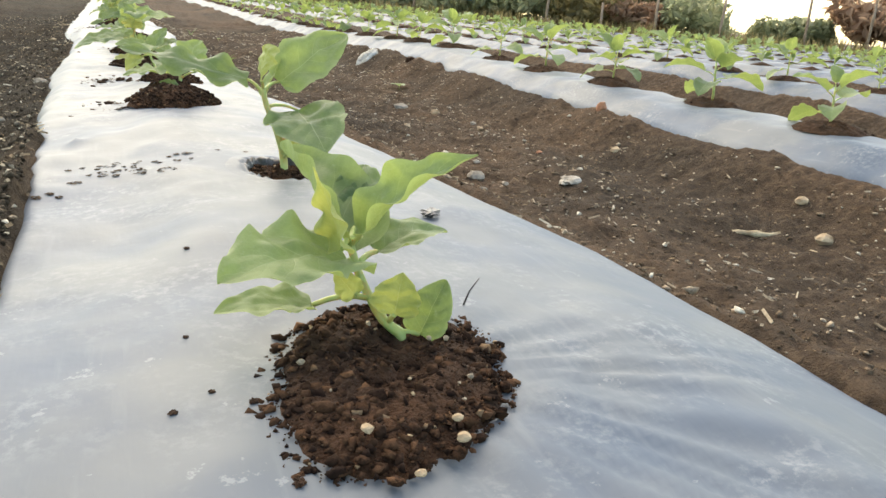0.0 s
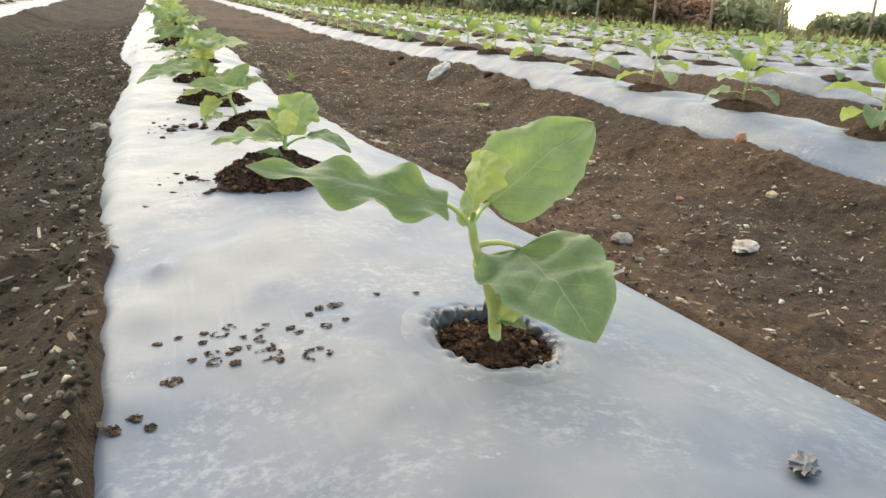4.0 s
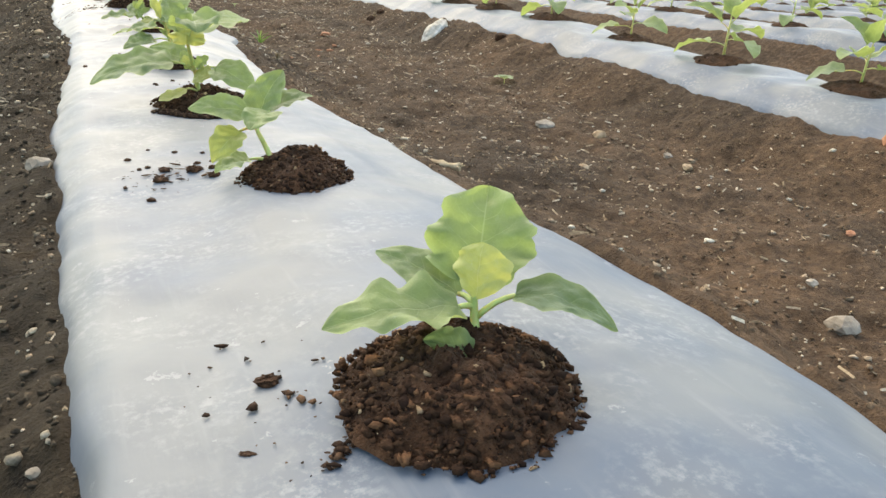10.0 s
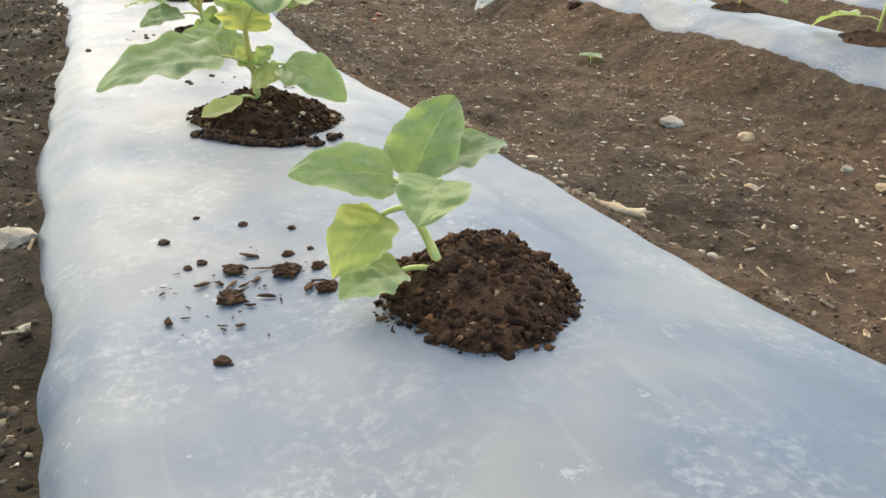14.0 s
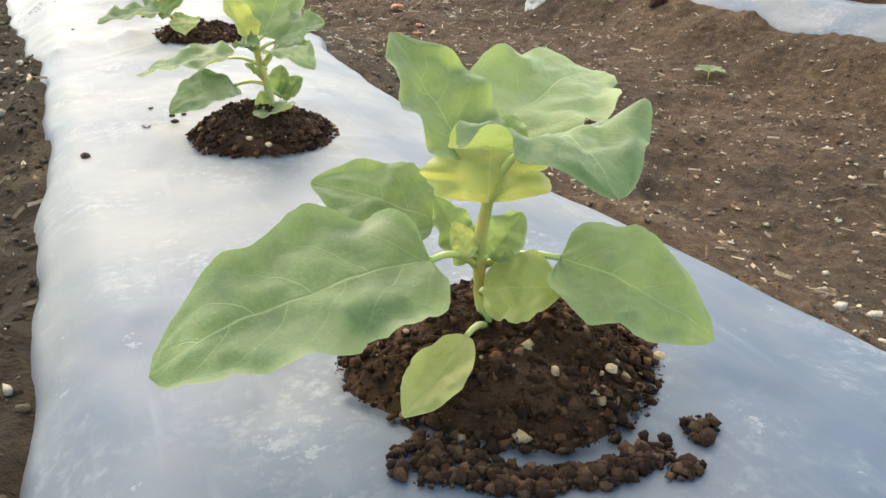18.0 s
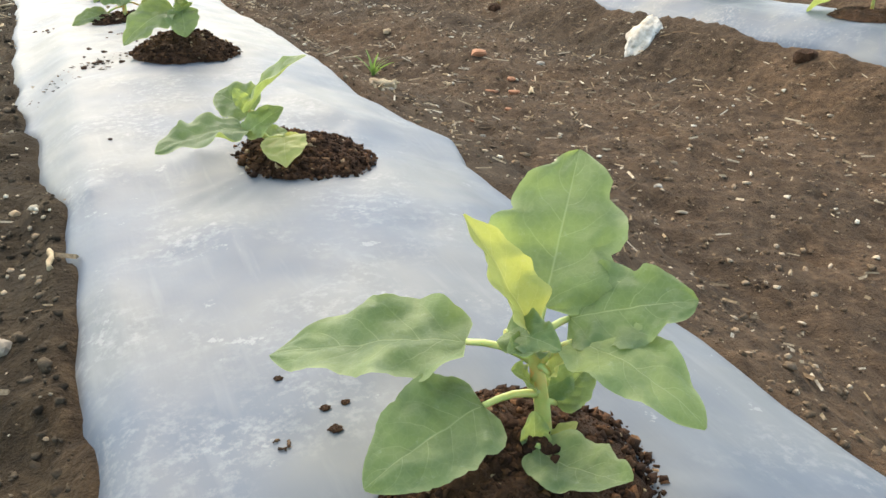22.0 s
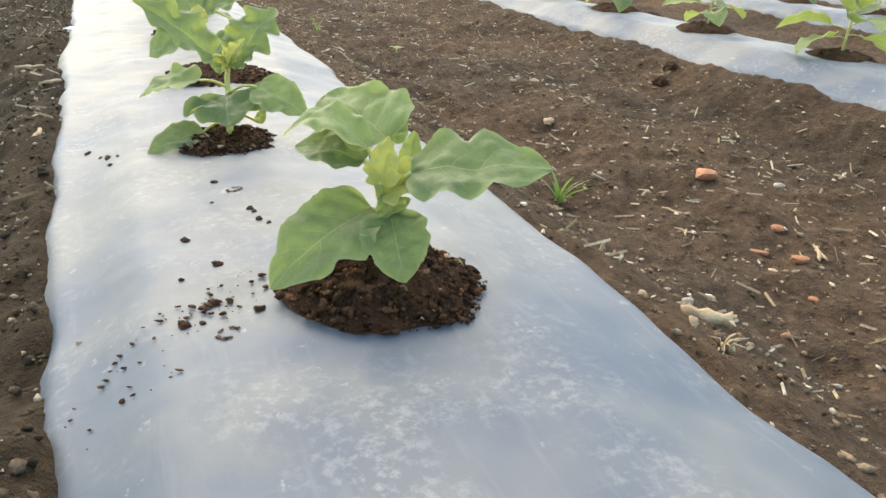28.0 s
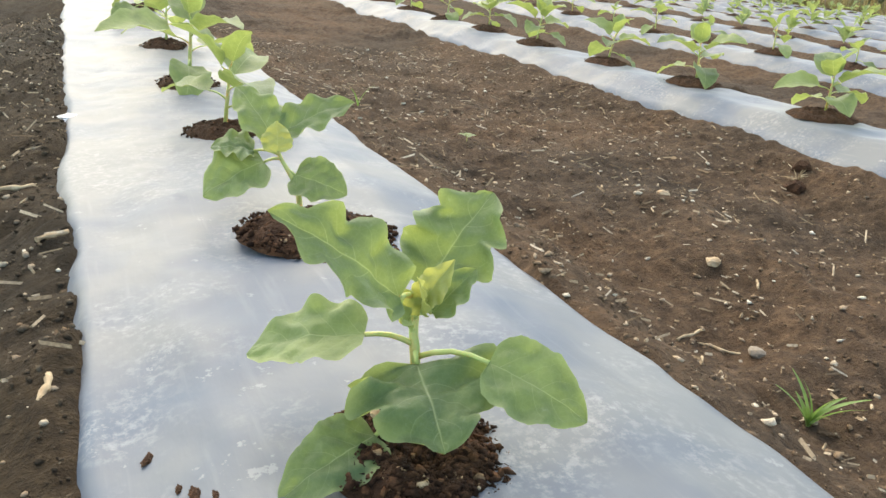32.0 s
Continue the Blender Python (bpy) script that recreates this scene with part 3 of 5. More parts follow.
def straw_bits(n):
    verts, faces = [], []
    xr, yr = furrow_points(int(n * 0.75), 1)
    xl, yl = furrow_points(n - len(xr), -1)
    x, y = np.r_[xr, xl], np.r_[yr, yl]
    z = ground_height(x, y) + 0.004
    for px, py, pz in zip(x, y, z):
        a, t = rng.uniform(0, 6.28), rng.normal(0, 0.25)
        ln, w = (0.003 + 0.024 * rng.uniform(0, 1) ** 2.5) * (0.7 + 0.5 * (py > 3.9)), rng.uniform(0.0006, 0.0022)
        u = np.array([math.cos(a), math.sin(a), t]) * ln / 2
        v = np.array([-math.sin(a), math.cos(a), 0]) * w
        h = np.array([0, 0, w * 1.2])
        b = len(verts)
        c = np.array([px, py, pz])
        for e in (-1, 1):
            verts += [tuple(c + e * u - v), tuple(c + e * u + v), tuple(c + e * u + h)]
        faces += [(b, b + 1, b + 4, b + 3), (b + 1, b + 2, b + 5, b + 4), (b + 2, b, b + 3, b + 5), (b, b + 2, b + 1), (b + 3, b + 4, b + 5)]
    return put_mesh("straw_bits", mesh_from("straw_bits", verts, faces), STRAW, label="short pale bits of dry straw on the soil", category="straw", kind="stuff")


straw_bits(5200)


# ---------- heaps round the stems ----------
def mound(rx, ry, h, seed, rings=22, spokes=64, dip=0.0):
    F, A = np.meshgrid(np.arange(1, rings + 1) / rings, 2 * np.pi * np.arange(spokes) / spokes, indexing="ij")
    e = 1 + 0.20 * fbm(np.cos(A) * 1.6 + seed, np.sin(A) * 1.6, seed, 3)
    X, Y = rx * F * e * np.cos(A), ry * F * e * np.sin(A)
    Z = h * (1 - F ** 2.2) - dip * np.exp(-(F / 0.45) ** 2) + 0.012 * fbm(X * 70 + seed, Y * 70, seed + 9, 4) * (1.15 - F) - 0.006 * F ** 6
    verts = [(0, 0, h - dip)] + np.stack([X, Y, Z], -1).reshape(-1, 3).tolist()
    faces = []
    for j in range(spokes):
        faces.append((0, 1 + j, 1 + (j + 1) % spokes))
        for i in range(rings - 1):
            a, b = 1 + i * spokes, 1 + (i + 1) * spokes
            faces.append((a + j, b + j, b + (j + 1) % spokes, a + (j + 1) % spokes))
    return verts, faces


def outline(a, seed):
    return 1 + 0.20 * fbm(np.cos(a) * 1.6 + seed, np.sin(a) * 1.6, seed, 3)


def heap(x, y, rx, ry, h, seed, clods=420, dip=0.0, label="", group="soil heaps on the near bed", turn=0.0, pebbles=5, sink=0.0):
    base = float(film_height(np.array([x]), np.array([y]))[0])
    top = new("soil_heap")
    top.matrix_world = pose(x, y, base - sink, 0, 0, turn)
    tagged(top, label or "round heap of dark crumbly soil round a seedling stem", "soil heap", group)
    v, f = mound(rx, ry, h, seed, dip=dip)
    put_mesh("mound", mesh_from("mound", v, f), HEAP, top)
    if clods:
        a = rng.uniform(0, 2 * np.pi, clods)
        fr = np.sqrt(rng.uniform(0, 1, clods)) * 1.04
        e = outline(a, seed)
        cx, cy = rx * fr * e * np.cos(a), ry * fr * e * np.sin(a)
        cz = h * (1 - np.minimum(fr, 1) ** 2.2) - dip * np.exp(-(fr / 0.45) ** 2) + 0.012 * fbm(cx * 70 + seed, cy * 70, seed + 9, 4) * (1.15 - np.minimum(fr, 1))
        s = 0.0004 + 0.0030 * rng.uniform(0, 1, clods) ** 5.0
        put_mesh("crumb_cover", lumps("crumb_cover", np.stack([cx, cy, cz - s * 0.2], -1), s, (1.15, 0.85, 0.8), 0.7), HEAPCLOD, top, kind="stuff")
    for i in range(pebbles):
        a, fr = rng.uniform(0, 6.28), rng.uniform(0.3, 0.9)
        s = rng.uniform(0.0008, 0.0019)
        px, py = rx * fr * math.cos(a), ry * fr * math.sin(a)
        put_mesh("pebble", lumps("pebble", [(px, py, h * (1 - fr ** 2.2) + s * 0.5)], [s]), PEBBLE, top)
    return top


# ---------- plants ----------
def tube(points, radii, sides=8):
    """A bent tapered tube through the points."""
    bm = bmesh.new()
    rings = []
    pts = [Vector(p) for p in points]
    for i, p in enumerate(pts):
        d = (pts[min(i + 1, len(pts) - 1)] - pts[max(i - 1, 0)]).normalized()
        q = d.to_track_quat("Z", "Y")
        rings.append([bm.verts.new(p + q @ Vector((radii[i] * math.cos(2 * math.pi * j / sides), radii[i] * math.sin(2 * math.pi * j / sides), 0)))
                      for j in range(sides)])
    for r0, r1 in zip(rings, rings[1:]):
        for j in range(sides):
            bm.faces.new((r0[j], r0[(j + 1) % sides], r1[(j + 1) % sides], r1[j])).smooth = True
    bm.faces.new(rings[-1])
    bm.faces.new(rings[0][::-1])
    return bm


def arc(a, b, lift, n=6):
    a, b = Vector(a), Vector(b)
    return [a.lerp(b, i / (n - 1)) + Vector((0, 0, lift * math.sin(math.pi * i / (n - 1)))) for i in range(n)]


def blade(base, tip, width, roll=0.0, bend=0.15, fold=0.15, ruffle=0.05, seed=0, nu=14, nv=8, lobes=3.5, quilt=0.014, curl=0.0, twist=0.0, lobed=0.09, skew=0.72, tipped=0.14):
    """A lobed leaf blade from base to tip. roll: degrees about its midrib; bend: sag of the midrib as a share of its length;
    fold: how far the halves are raised; ruffle: waviness of the margin;
    skew: above 1 the widest place lies towards the tip; tipped: how pointed the tip is."""
    base, tip = Vector(base), Vector(tip)
    ln = (tip - base).length
    ahead = (tip - base).normalized()
    side = ahead.cross(Vector((0, 0, 1)))
    if side.length < 0.15:
        side = Vector((1, 0, 0)) - ahead * ahead.x
    side.normalize()
    up = side.cross(ahead).normalized()
    turn = Matrix.Rotation(radians(roll), 3, ahead)
    side, up = turn @ side, turn @ up
    r = random.Random(seed * 31 + 7)
    ph, ph2, k1 = r.uniform(0, 6.28), r.uniform(0, 6.28), r.uniform(0.85, 1.15)
    bm = bmesh.new()
    uv = bm.loops.layers.uv.new("UVMap")
    rows = []
    for i in range(nu + 1):
        u = i / nu
        mid = base + ahead * (ln * u) + up * (bend * ln * 4 * u * (1 - u))
        prof = (math.sin(math.pi * min(u ** skew, 1.0)) ** (0.58 + tipped * u * u) if 0 < u < 1 else 0.0)
        row = []
        ct, st = math.cos(radians(twist) * (u - 0.3)), math.sin(radians(twist) * (u - 0.3))
        for j in range(nv + 1):
            v = j / nv * 2 - 1
            lobe = 1.02 - lobed * (1 - abs(math.sin(math.pi * lobes * 0.8 * u * k1 + ph + (1.3 if v > 0 else 0)))) ** 1.6 if lobes else 1.0
            if lobes and nu > 12:
                lobe += 0.10 * noise.noise(Vector((u * 7, 3.1 if v > 0 else -2.7, seed * 1.37))) + 0.055 * noise.noise(Vector((u * 23, 5.0 if v > 0 else -5.0, seed)))
            w = width / 2 * prof * lobe * v + 0.0006 * v
            a = abs(v)
            lift = fold * width / 2 * prof * a ** 1.4
            lift += ruffle * width * a ** 2.2 * math.sin(2 * math.pi * 3.2 * u + (ph2 if v > 0 else ph2 + 2.1)) * prof
            lift += 0.018 * width * math.sin(9 * u + 3) * math.cos(3 * v + ph)
            if lobes and nu > 12:
                lift += 0.07 * width * prof * noise.noise(Vector((u * 4.5, v * 2.2, seed * 0.71))) + 0.025 * width * prof * noise.noise(Vector((u * 11, v * 6, seed * 0.37)))
            if lobes and nu > 12:
                vein = (u - 0.85 * (a / 2) ** 1.3) * 5 + (0.42 if v > 0 else 0)
                lift += quilt * width * prof * (math.cos(2 * math.pi * vein) * min(1.0, 3 * a) * (1 - 0.6 * a) - 1.2 * math.exp(-(v / 0.13) ** 2)) - curl * width * prof * a ** 4
            back = -0.10 * ln * a ** 2 * (1 - u) * prof
            row.append((bm.verts.new(mid + side * (w * ct - lift * st) + up * (lift * ct + w * st) + ahead * back), u, v * 0.5 + 0.5))
        rows.append(row)
    for r0, r1 in zip(rows, rows[1:]):
        for j in range(nv):
            quad = (r0[j], r0[j + 1], r1[j + 1], r1[j])
            face = bm.faces.new([q[0] for q in quad])
            face.smooth = True
            for loop, q in zip(face.loops, quad):
                loop[uv].uv = (q[1], q[2])
    return bm


def add_leaf(plant, joint, base, tip, width, mat, seed, roll=0.0, bend=0.12, fold=0.2, ruffle=0.05, thick=0.0014, label="", nu=14, nv=8, **shape):
    leaf = part("leaf", blade(base, tip, width, roll, bend, fold, ruffle, seed, nu, nv, **shape), mat, plant, label)
    j, b = Vector(joint), Vector(base)
    if (b - j).length > 0.004:
        part("petiole", tube(arc(j, b, 0.10 * (b - j).length, 5 if nu > 9 else 3), [thick * (1.2 - 0.08 * i) for i in range(5 if nu > 9 else 3)], 6 if nu > 9 else 4), STEM, leaf)
    return leaf


def simple_plant(x, y, z, size, seed, fine=True, group="", label="", name="eggplant_seedling"):
    """A young plant with a stem and a whorl of lobed leaves, about size metres high."""
    r = random.Random(seed)
    top = new(name)
    top.matrix_world = pose(x, y, z)
    tagged(top, label or "young eggplant seedling with broad pale green leaves", "seedling", group)
    lean = Vector((r.uniform(-0.1, 0.1), r.uniform(-0.1, 0.1), 1)) * size * 0.62
    pts = [lean * (i / 4) for i in range(5)]
    pts[0] = Vector((0, 0, -0.02))
    part("stem", tube(pts, [0.0032 * size / 0.13 * (1 - 0.1 * i) for i in range(5)], 7 if fine else 5), STEM, top)
    n = r.randint(6, 8) if fine else r.randint(4, 5)
    a0 = r.uniform(0, 6.28)
    nu, nv = (12, 6) if fine else (6, 4)
    for i in range(n):
        f = i / (n - 1)
        a = a0 + i * 2.4 + r.uniform(-0.3, 0.3)
        el = -0.15 + 1.15 * f ** 1.3 + r.uniform(-0.15, 0.15)
        j = lean * (0.3 + 0.68 * f)
        pl = size * (0.28 - 0.2 * f)
        d = Vector((math.cos(a) * math.cos(el), math.sin(a) * math.cos(el), math.sin(el)))
        b = j + d * pl + Vector((0, 0, pl * 0.15))
        ln = size * (0.62 + 0.25 * math.sin(math.pi * f) - 0.2 * f) * r.uniform(0.85, 1.1)
        d2 = Vector((d.x, d.y, d.z - 0.35 + 0.2 * f)).normalized()
        add_leaf(top, j, b, b + d2 * ln, ln * r.uniform(0.6, 0.75), LEAF, seed * 17 + i, r.uniform(-20, 20), 0.12, 0.2 + 0.25 * f, 0.05,
                 0.0014, "", nu, nv)
    return top


# ---------- the rows ----------
def level(x, y):
    return float(film_height(np.array([x]), np.array([y]))[0])


def hero(label, x, y, z, stem, thick):
    top = new("eggplant_seedling")
    top.matrix_world = pose(x, y, z)
    tagged(top, label, "seedling", "seedlings on the near bed")
    n = len(stem)
    fine = [Vector(stem[0])]
    for a, b, c, d in zip([stem[0]] + list(stem), stem, stem[1:], list(stem[2:]) + [stem[-1]]):
        a, b, c, d = map(Vector, (a, b, c, d))
        for t in (1 / 3, 2 / 3, 1):
            fine.append(0.5 * ((2 * b) + (c - a) * t + (2 * a - 5 * b + 4 * c - d) * t * t + (3 * b - a - 3 * c + d) * t ** 3))
    m = len(fine) - 1
    part("stem", tube(fine, [thick * (1.05 - 0.45 * i / m) * (1 + 0.05 * math.sin(i * 2.1)) for i in range(m + 1)], 10), STEM, top)
    TALLY[top.name] = 0
    RUN[top.name] = [Vector(q) for q in stem[1:]]
    return top


RUN, TALLY = {}, {}


def hero_leaf(top, along, base, tip, width, roll, bend, fold, ruffle, young, **shape):
    run = RUN[top.name]
    f = along * (len(run) - 1)
    i = min(int(f), len(run) - 2)
    joint = run[i].lerp(run[i + 1], f - i)
    TALLY[top.name] += 1
    seed = int(abs(top.location.y) * 100) * 13 + TALLY[top.name]
    if young:
        shape = {"tipped": 0.45, "lobed": 0.14, **shape}
    return add_leaf(top, joint, base, tip, width, YOUNG if young else LEAF, seed, roll, bend, fold, ruffle, 0.0016, "pale yellow-green young leaf" if young else "", 36, 18, **shape)


# ---------- the plants that the camera passes ----------
p = hero("young eggplant seedling leaning over a wide soil-filled planting hole", 0.539, 1.065, 0.012, [(0.000, 0.000, -0.020), (0.000, 0.000, 0.000), (-0.010, 0.007, 0.009), (-0.019, 0.016, 0.025), (-0.024, 0.022, 0.039), (-0.026, 0.027, 0.050)], 0.0033)
hero_leaf(p, 0.62, (-0.028, 0.022, 0.040), (-0.102, -0.026, 0.046), 0.056, -16, 0.08, 0.20, 0.08, 0, lobed=0.16)
hero_leaf(p, 0.42, (-0.048, 0.015, 0.017), (-0.099, 0.013, 0.016), 0.032, -5, 0.06, 0.20, 0.05, 0)
hero_leaf(p, 0.85, (-0.024, 0.024, 0.043), (-0.050, 0.104, 0.086), 0.044, 14, 0.05, 0.50, 0.05, 0, lobed=0.12, curl=-0.25)
hero_leaf(p, 0.95, (-0.019, 0.042, 0.052), (-0.004, 0.080, 0.080), 0.030, -12, 0.08, 0.25, 0.09, 0, lobed=0.14)
hero_leaf(p, 0.92, (-0.021, 0.021, 0.053), (0.031, -0.005, 0.103), 0.030, 26, 0.08, 0.45, 0.14, 0, lobed=0.24, curl=-0.15, tipped=0.5)
hero_leaf(p, 0.98, (-0.035, 0.008, 0.050), (-0.052, 0.009, 0.093), 0.022, 25, 0.03, -0.35, 0.16, 1, skew=0.50, tipped=0.9, lobed=0.22)
hero_leaf(p, 0.70, (-0.008, 0.033, 0.040), (0.040, 0.048, 0.047), 0.033, 6, 0.12, 0.20, 0.05, 0)
hero_leaf(p, 0.20, (-0.007, -0.001, 0.015), (-0.002, 0.004, 0.037), 0.026, 15, 0.05, 0.30, 0.06, 1)
hero_leaf(p, 0.08, (0.008, -0.002, 0.003), (0.022, 0.001, 0.033), 0.024, 42, 0.06, 0.20, 0.03, 0)
hero_leaf(p, 0.60, (-0.026, 0.010, 0.023), (-0.037, 0.014, 0.036), 0.014, -68, 0.05, 0.30, 0.06, 1)
p = hero("eggplant seedling with one long wavy leaf in a torn film hole", 0.559, 1.505, 0.021, [(0.000, 0.000, -0.020), (0.000, 0.000, 0.000), (-0.004, 0.000, 0.019), (-0.011, -0.001, 0.038), (-0.020, -0.002, 0.059), (-0.024, -0.005, 0.075)], 0.0042)
hero_leaf(p, 0.88, (-0.038, 0.002, 0.082), (-0.156, 0.002, 0.105), 0.042, -31, 0.02, 0.00, 0.20, 0, lobed=0.32, twist=-25)
hero_leaf(p, 0.95, (-0.004, 0.016, 0.079), (0.067, 0.025, 0.130), 0.062, 38, 0.05, 0.12, 0.05, 0)
hero_leaf(p, 0.97, (-0.028, -0.017, 0.083), (-0.021, -0.014, 0.118), 0.040, -10, 0.06, -0.22, 0.05, 1, lobed=0.05, skew=2.1, tipped=-0.25)
hero_leaf(p, 0.92, (-0.018, 0.012, 0.066), (0.004, 0.036, 0.103), 0.024, -40, 0.03, 0.35, 0.05, 0)
hero_leaf(p, 0.72, (0.013, 0.002, 0.053), (0.023, -0.085, 0.025), 0.078, 16, 0.08, 0.10, 0.04, 0)
hero_leaf(p, 0.50, (0.004, 0.007, 0.023), (0.017, 0.009, 0.045), 0.014, 41, 0.10, 0.20, 0.04, 0)
hero_leaf(p, 0.15, (-0.000, -0.006, 0.009), (0.019, -0.009, 0.032), 0.018, 51, 0.05, 0.35, 0.06, 1)
hero_leaf(p, 0.30, (0.015, 0.010, 0.015), (0.030, 0.010, 0.034), 0.021, 47, 0.05, 0.20, 0.04, 0)
hero_leaf(p, 0.03, (-0.000, -0.008, 0.009), (0.013, -0.018, 0.006), 0.016, 5, 0.10, 0.20, 0.03, 0)
hero_leaf(p, 0.65, (-0.008, 0.011, 0.035), (-0.013, 0.014, 0.043), 0.007, -62, 0.10, 0.30, 0.05, 1)
p = hero("small eggplant seedling with a yellow young leaf on a soil heap", 0.495, 1.982, 0.027, [(0.000, 0.000, -0.020), (0.000, 0.000, 0.000), (0.002, 0.003, 0.010), (0.001, 0.007, 0.019), (0.001, 0.010, 0.027), (0.002, 0.013, 0.034)], 0.0033)
hero_leaf(p, 0.80, (-0.008, 0.010, 0.030), (-0.080, 0.016, 0.023), 0.044, -11, 0.08, 0.15, 0.10, 0, lobed=0.2)
hero_leaf(p, 0.85, (-0.001, 0.026, 0.030), (-0.035, 0.068, 0.042), 0.030, -16, 0.08, 0.15, 0.04, 0)
hero_leaf(p, 0.97, (0.011, 0.030, 0.033), (0.032, 0.066, 0.078), 0.060, 2, 0.04, 0.35, 0.09, 0, lobed=0.18, tipped=0.1)
hero_leaf(p, 0.98, (-0.002, 0.003, 0.037), (0.002, 0.008, 0.066), 0.032, -14, 0.06, -0.30, 0.07, 1, lobed=0.08, skew=1.35, tipped=0.1)
hero_leaf(p, 0.62, (0.024, 0.008, 0.034), (0.071, -0.023, 0.022), 0.034, 8, 0.14, 0.12, 0.03, 0)
hero_leaf(p, 0.06, (-0.005, -0.006, 0.008), (-0.030, 0.003, 0.017), 0.022, -27, 0.12, 0.20, 0.03, 0)
p = hero("leaning eggplant seedling with oval leaves beside a round soil heap", 0.489, 2.464, 0.008, [(0.000, 0.000, -0.020), (0.000, 0.000, 0.000), (-0.003, 0.007, 0.011), (-0.008, 0.014, 0.023), (-0.012, 0.020, 0.032), (-0.011, 0.024, 0.043)], 0.0033)
hero_leaf(p, 0.92, (-0.021, 0.031, 0.048), (-0.079, 0.036, 0.052), 0.036, -33, 0.10, 0.12, 0.03, 0)
hero_leaf(p, 0.97, (-0.008, 0.036, 0.046), (0.022, 0.054, 0.089), 0.043, 12, 0.06, 0.25, 0.03, 0)
hero_leaf(p, 0.95, (0.005, 0.038, 0.050), (0.052, 0.041, 0.064), 0.038, 11, 0.08, 0.25, 0.04, 0)
hero_leaf(p, 0.98, (-0.002, 0.008, 0.054), (-0.028, -0.027, 0.043), 0.038, -3, 0.08, 0.15, 0.03, 0, lobed=0.04)
hero_leaf(p, 0.80, (-0.030, 0.022, 0.031), (-0.060, 0.010, 0.001), 0.036, -24, 0.10, 0.20, 0.03, 1)
hero_leaf(p, 0.05, (-0.024, 0.002, 0.006), (-0.059, 0.000, -0.007), 0.041, -5, 0.10, 0.20, 0.04, 0)
hero_leaf(p, 0.02, (0.002, -0.000, 0.002), (0.009, -0.001, 0.007), 0.010, 0, 0.10, 0.20, 0.03, 0)
p = hero("large eggplant plant with broad floppy leaves on a soil heap", 0.472, 2.905, -0.000, [(0.000, 0.000, -0.020), (0.000, 0.000, 0.000), (-0.002, 0.004, 0.014), (-0.004, 0.005, 0.031), (-0.011, -0.008, 0.053), (-0.017, -0.024, 0.078)], 0.0042)
hero_leaf(p, 0.50, (-0.039, -0.018, 0.050), (-0.150, -0.009, 0.016), 0.076, -18, 0.10, 0.12, 0.06, 0, lobed=0.18, tipped=0.0)
hero_leaf(p, 0.45, (-0.015, 0.030, 0.046), (-0.063, 0.068, 0.058), 0.044, -31, 0.06, 0.12, 0.04, 0)
hero_leaf(p, 0.50, (0.021, -0.022, 0.043), (0.070, -0.069, 0.017), 0.053, 28, 0.10, 0.10, 0.03, 0)
hero_leaf(p, 0.99, (-0.011, -0.034, 0.097), (-0.013, -0.098, 0.101), 0.070, -1, 0.22, 0.05, 0.06, 0, lobed=0.16)
hero_leaf(p, 0.97, (-0.009, -0.005, 0.093), (0.087, 0.058, 0.104), 0.062, 16, 0.08, 0.15, 0.07, 0, lobed=0.18)
hero_leaf(p, 0.95, (-0.024, -0.017, 0.091), (-0.041, 0.022, 0.134), 0.042, -5, 0.03, 0.35, 0.08, 0)
hero_leaf(p, 0.99, (-0.019, -0.026, 0.075), (-0.017, -0.022, 0.106), 0.052, -22, 0.14, -0.40, 0.10, 1, lobed=0.16)
hero_leaf(p, 0.99, (-0.009, -0.015, 0.085), (0.003, -0.005, 0.103), 0.019, 18, 0.05, 0.40, 0.10, 0)
hero_leaf(p, 0.99, (-0.017, -0.011, 0.086), (-0.009, 0.008, 0.105), 0.022, 21, 0.05, 0.40, 0.10, 0)
hero_leaf(p, 0.50, (-0.012, -0.000, 0.037), (-0.020, 0.020, 0.061), 0.019, -19, 0.05, 0.35, 0.10, 0)
hero_leaf(p, 0.55, (-0.016, -0.007, 0.044), (-0.020, 0.001, 0.057), 0.011, -36, 0.04, 0.40, 0.10, 1)
hero_leaf(p, 0.30, (-0.008, -0.008, 0.025), (0.018, -0.033, 0.034), 0.034, 43, 0.10, 0.10, 0.04, 1, skew=1.0)
hero_leaf(p, 0.03, (-0.021, -0.018, 0.011), (-0.062, -0.047, -0.001), 0.023, -14, -0.05, 0.25, 0.05, 1, skew=1.1, lobed=0.03)
hero_leaf(p, 0.60, (-0.004, -0.003, 0.039), (0.015, 0.002, 0.056), 0.019, 34, 0.05, 0.35, 0.10, 0)
p = hero("eggplant seedling with a tall notched top leaf on a soil heap", 0.475, 3.321, 0.002, [(0.000, 0.000, -0.020), (0.000, 0.000, 0.000), (-0.001, 0.001, 0.014), (-0.004, 0.002, 0.030), (-0.009, 0.001, 0.047), (-0.011, -0.003, 0.060)], 0.0042)
hero_leaf(p, 0.65, (-0.030, 0.022, 0.044), (-0.103, 0.076, 0.022), 0.052, -13, 0.05, 0.12, 0.08, 0, lobed=0.16)
hero_leaf(p, 0.62, (0.002, -0.010, 0.055), (0.019, -0.072, 0.050), 0.034, 14, 0.13, 0.10, 0.08, 0)
hero_leaf(p, 0.85, (0.006, 0.000, 0.060), (0.040, -0.036, 0.080), 0.040, 40, 0.06, 0.10, 0.08, 0, lobed=0.2, tipped=0.0)
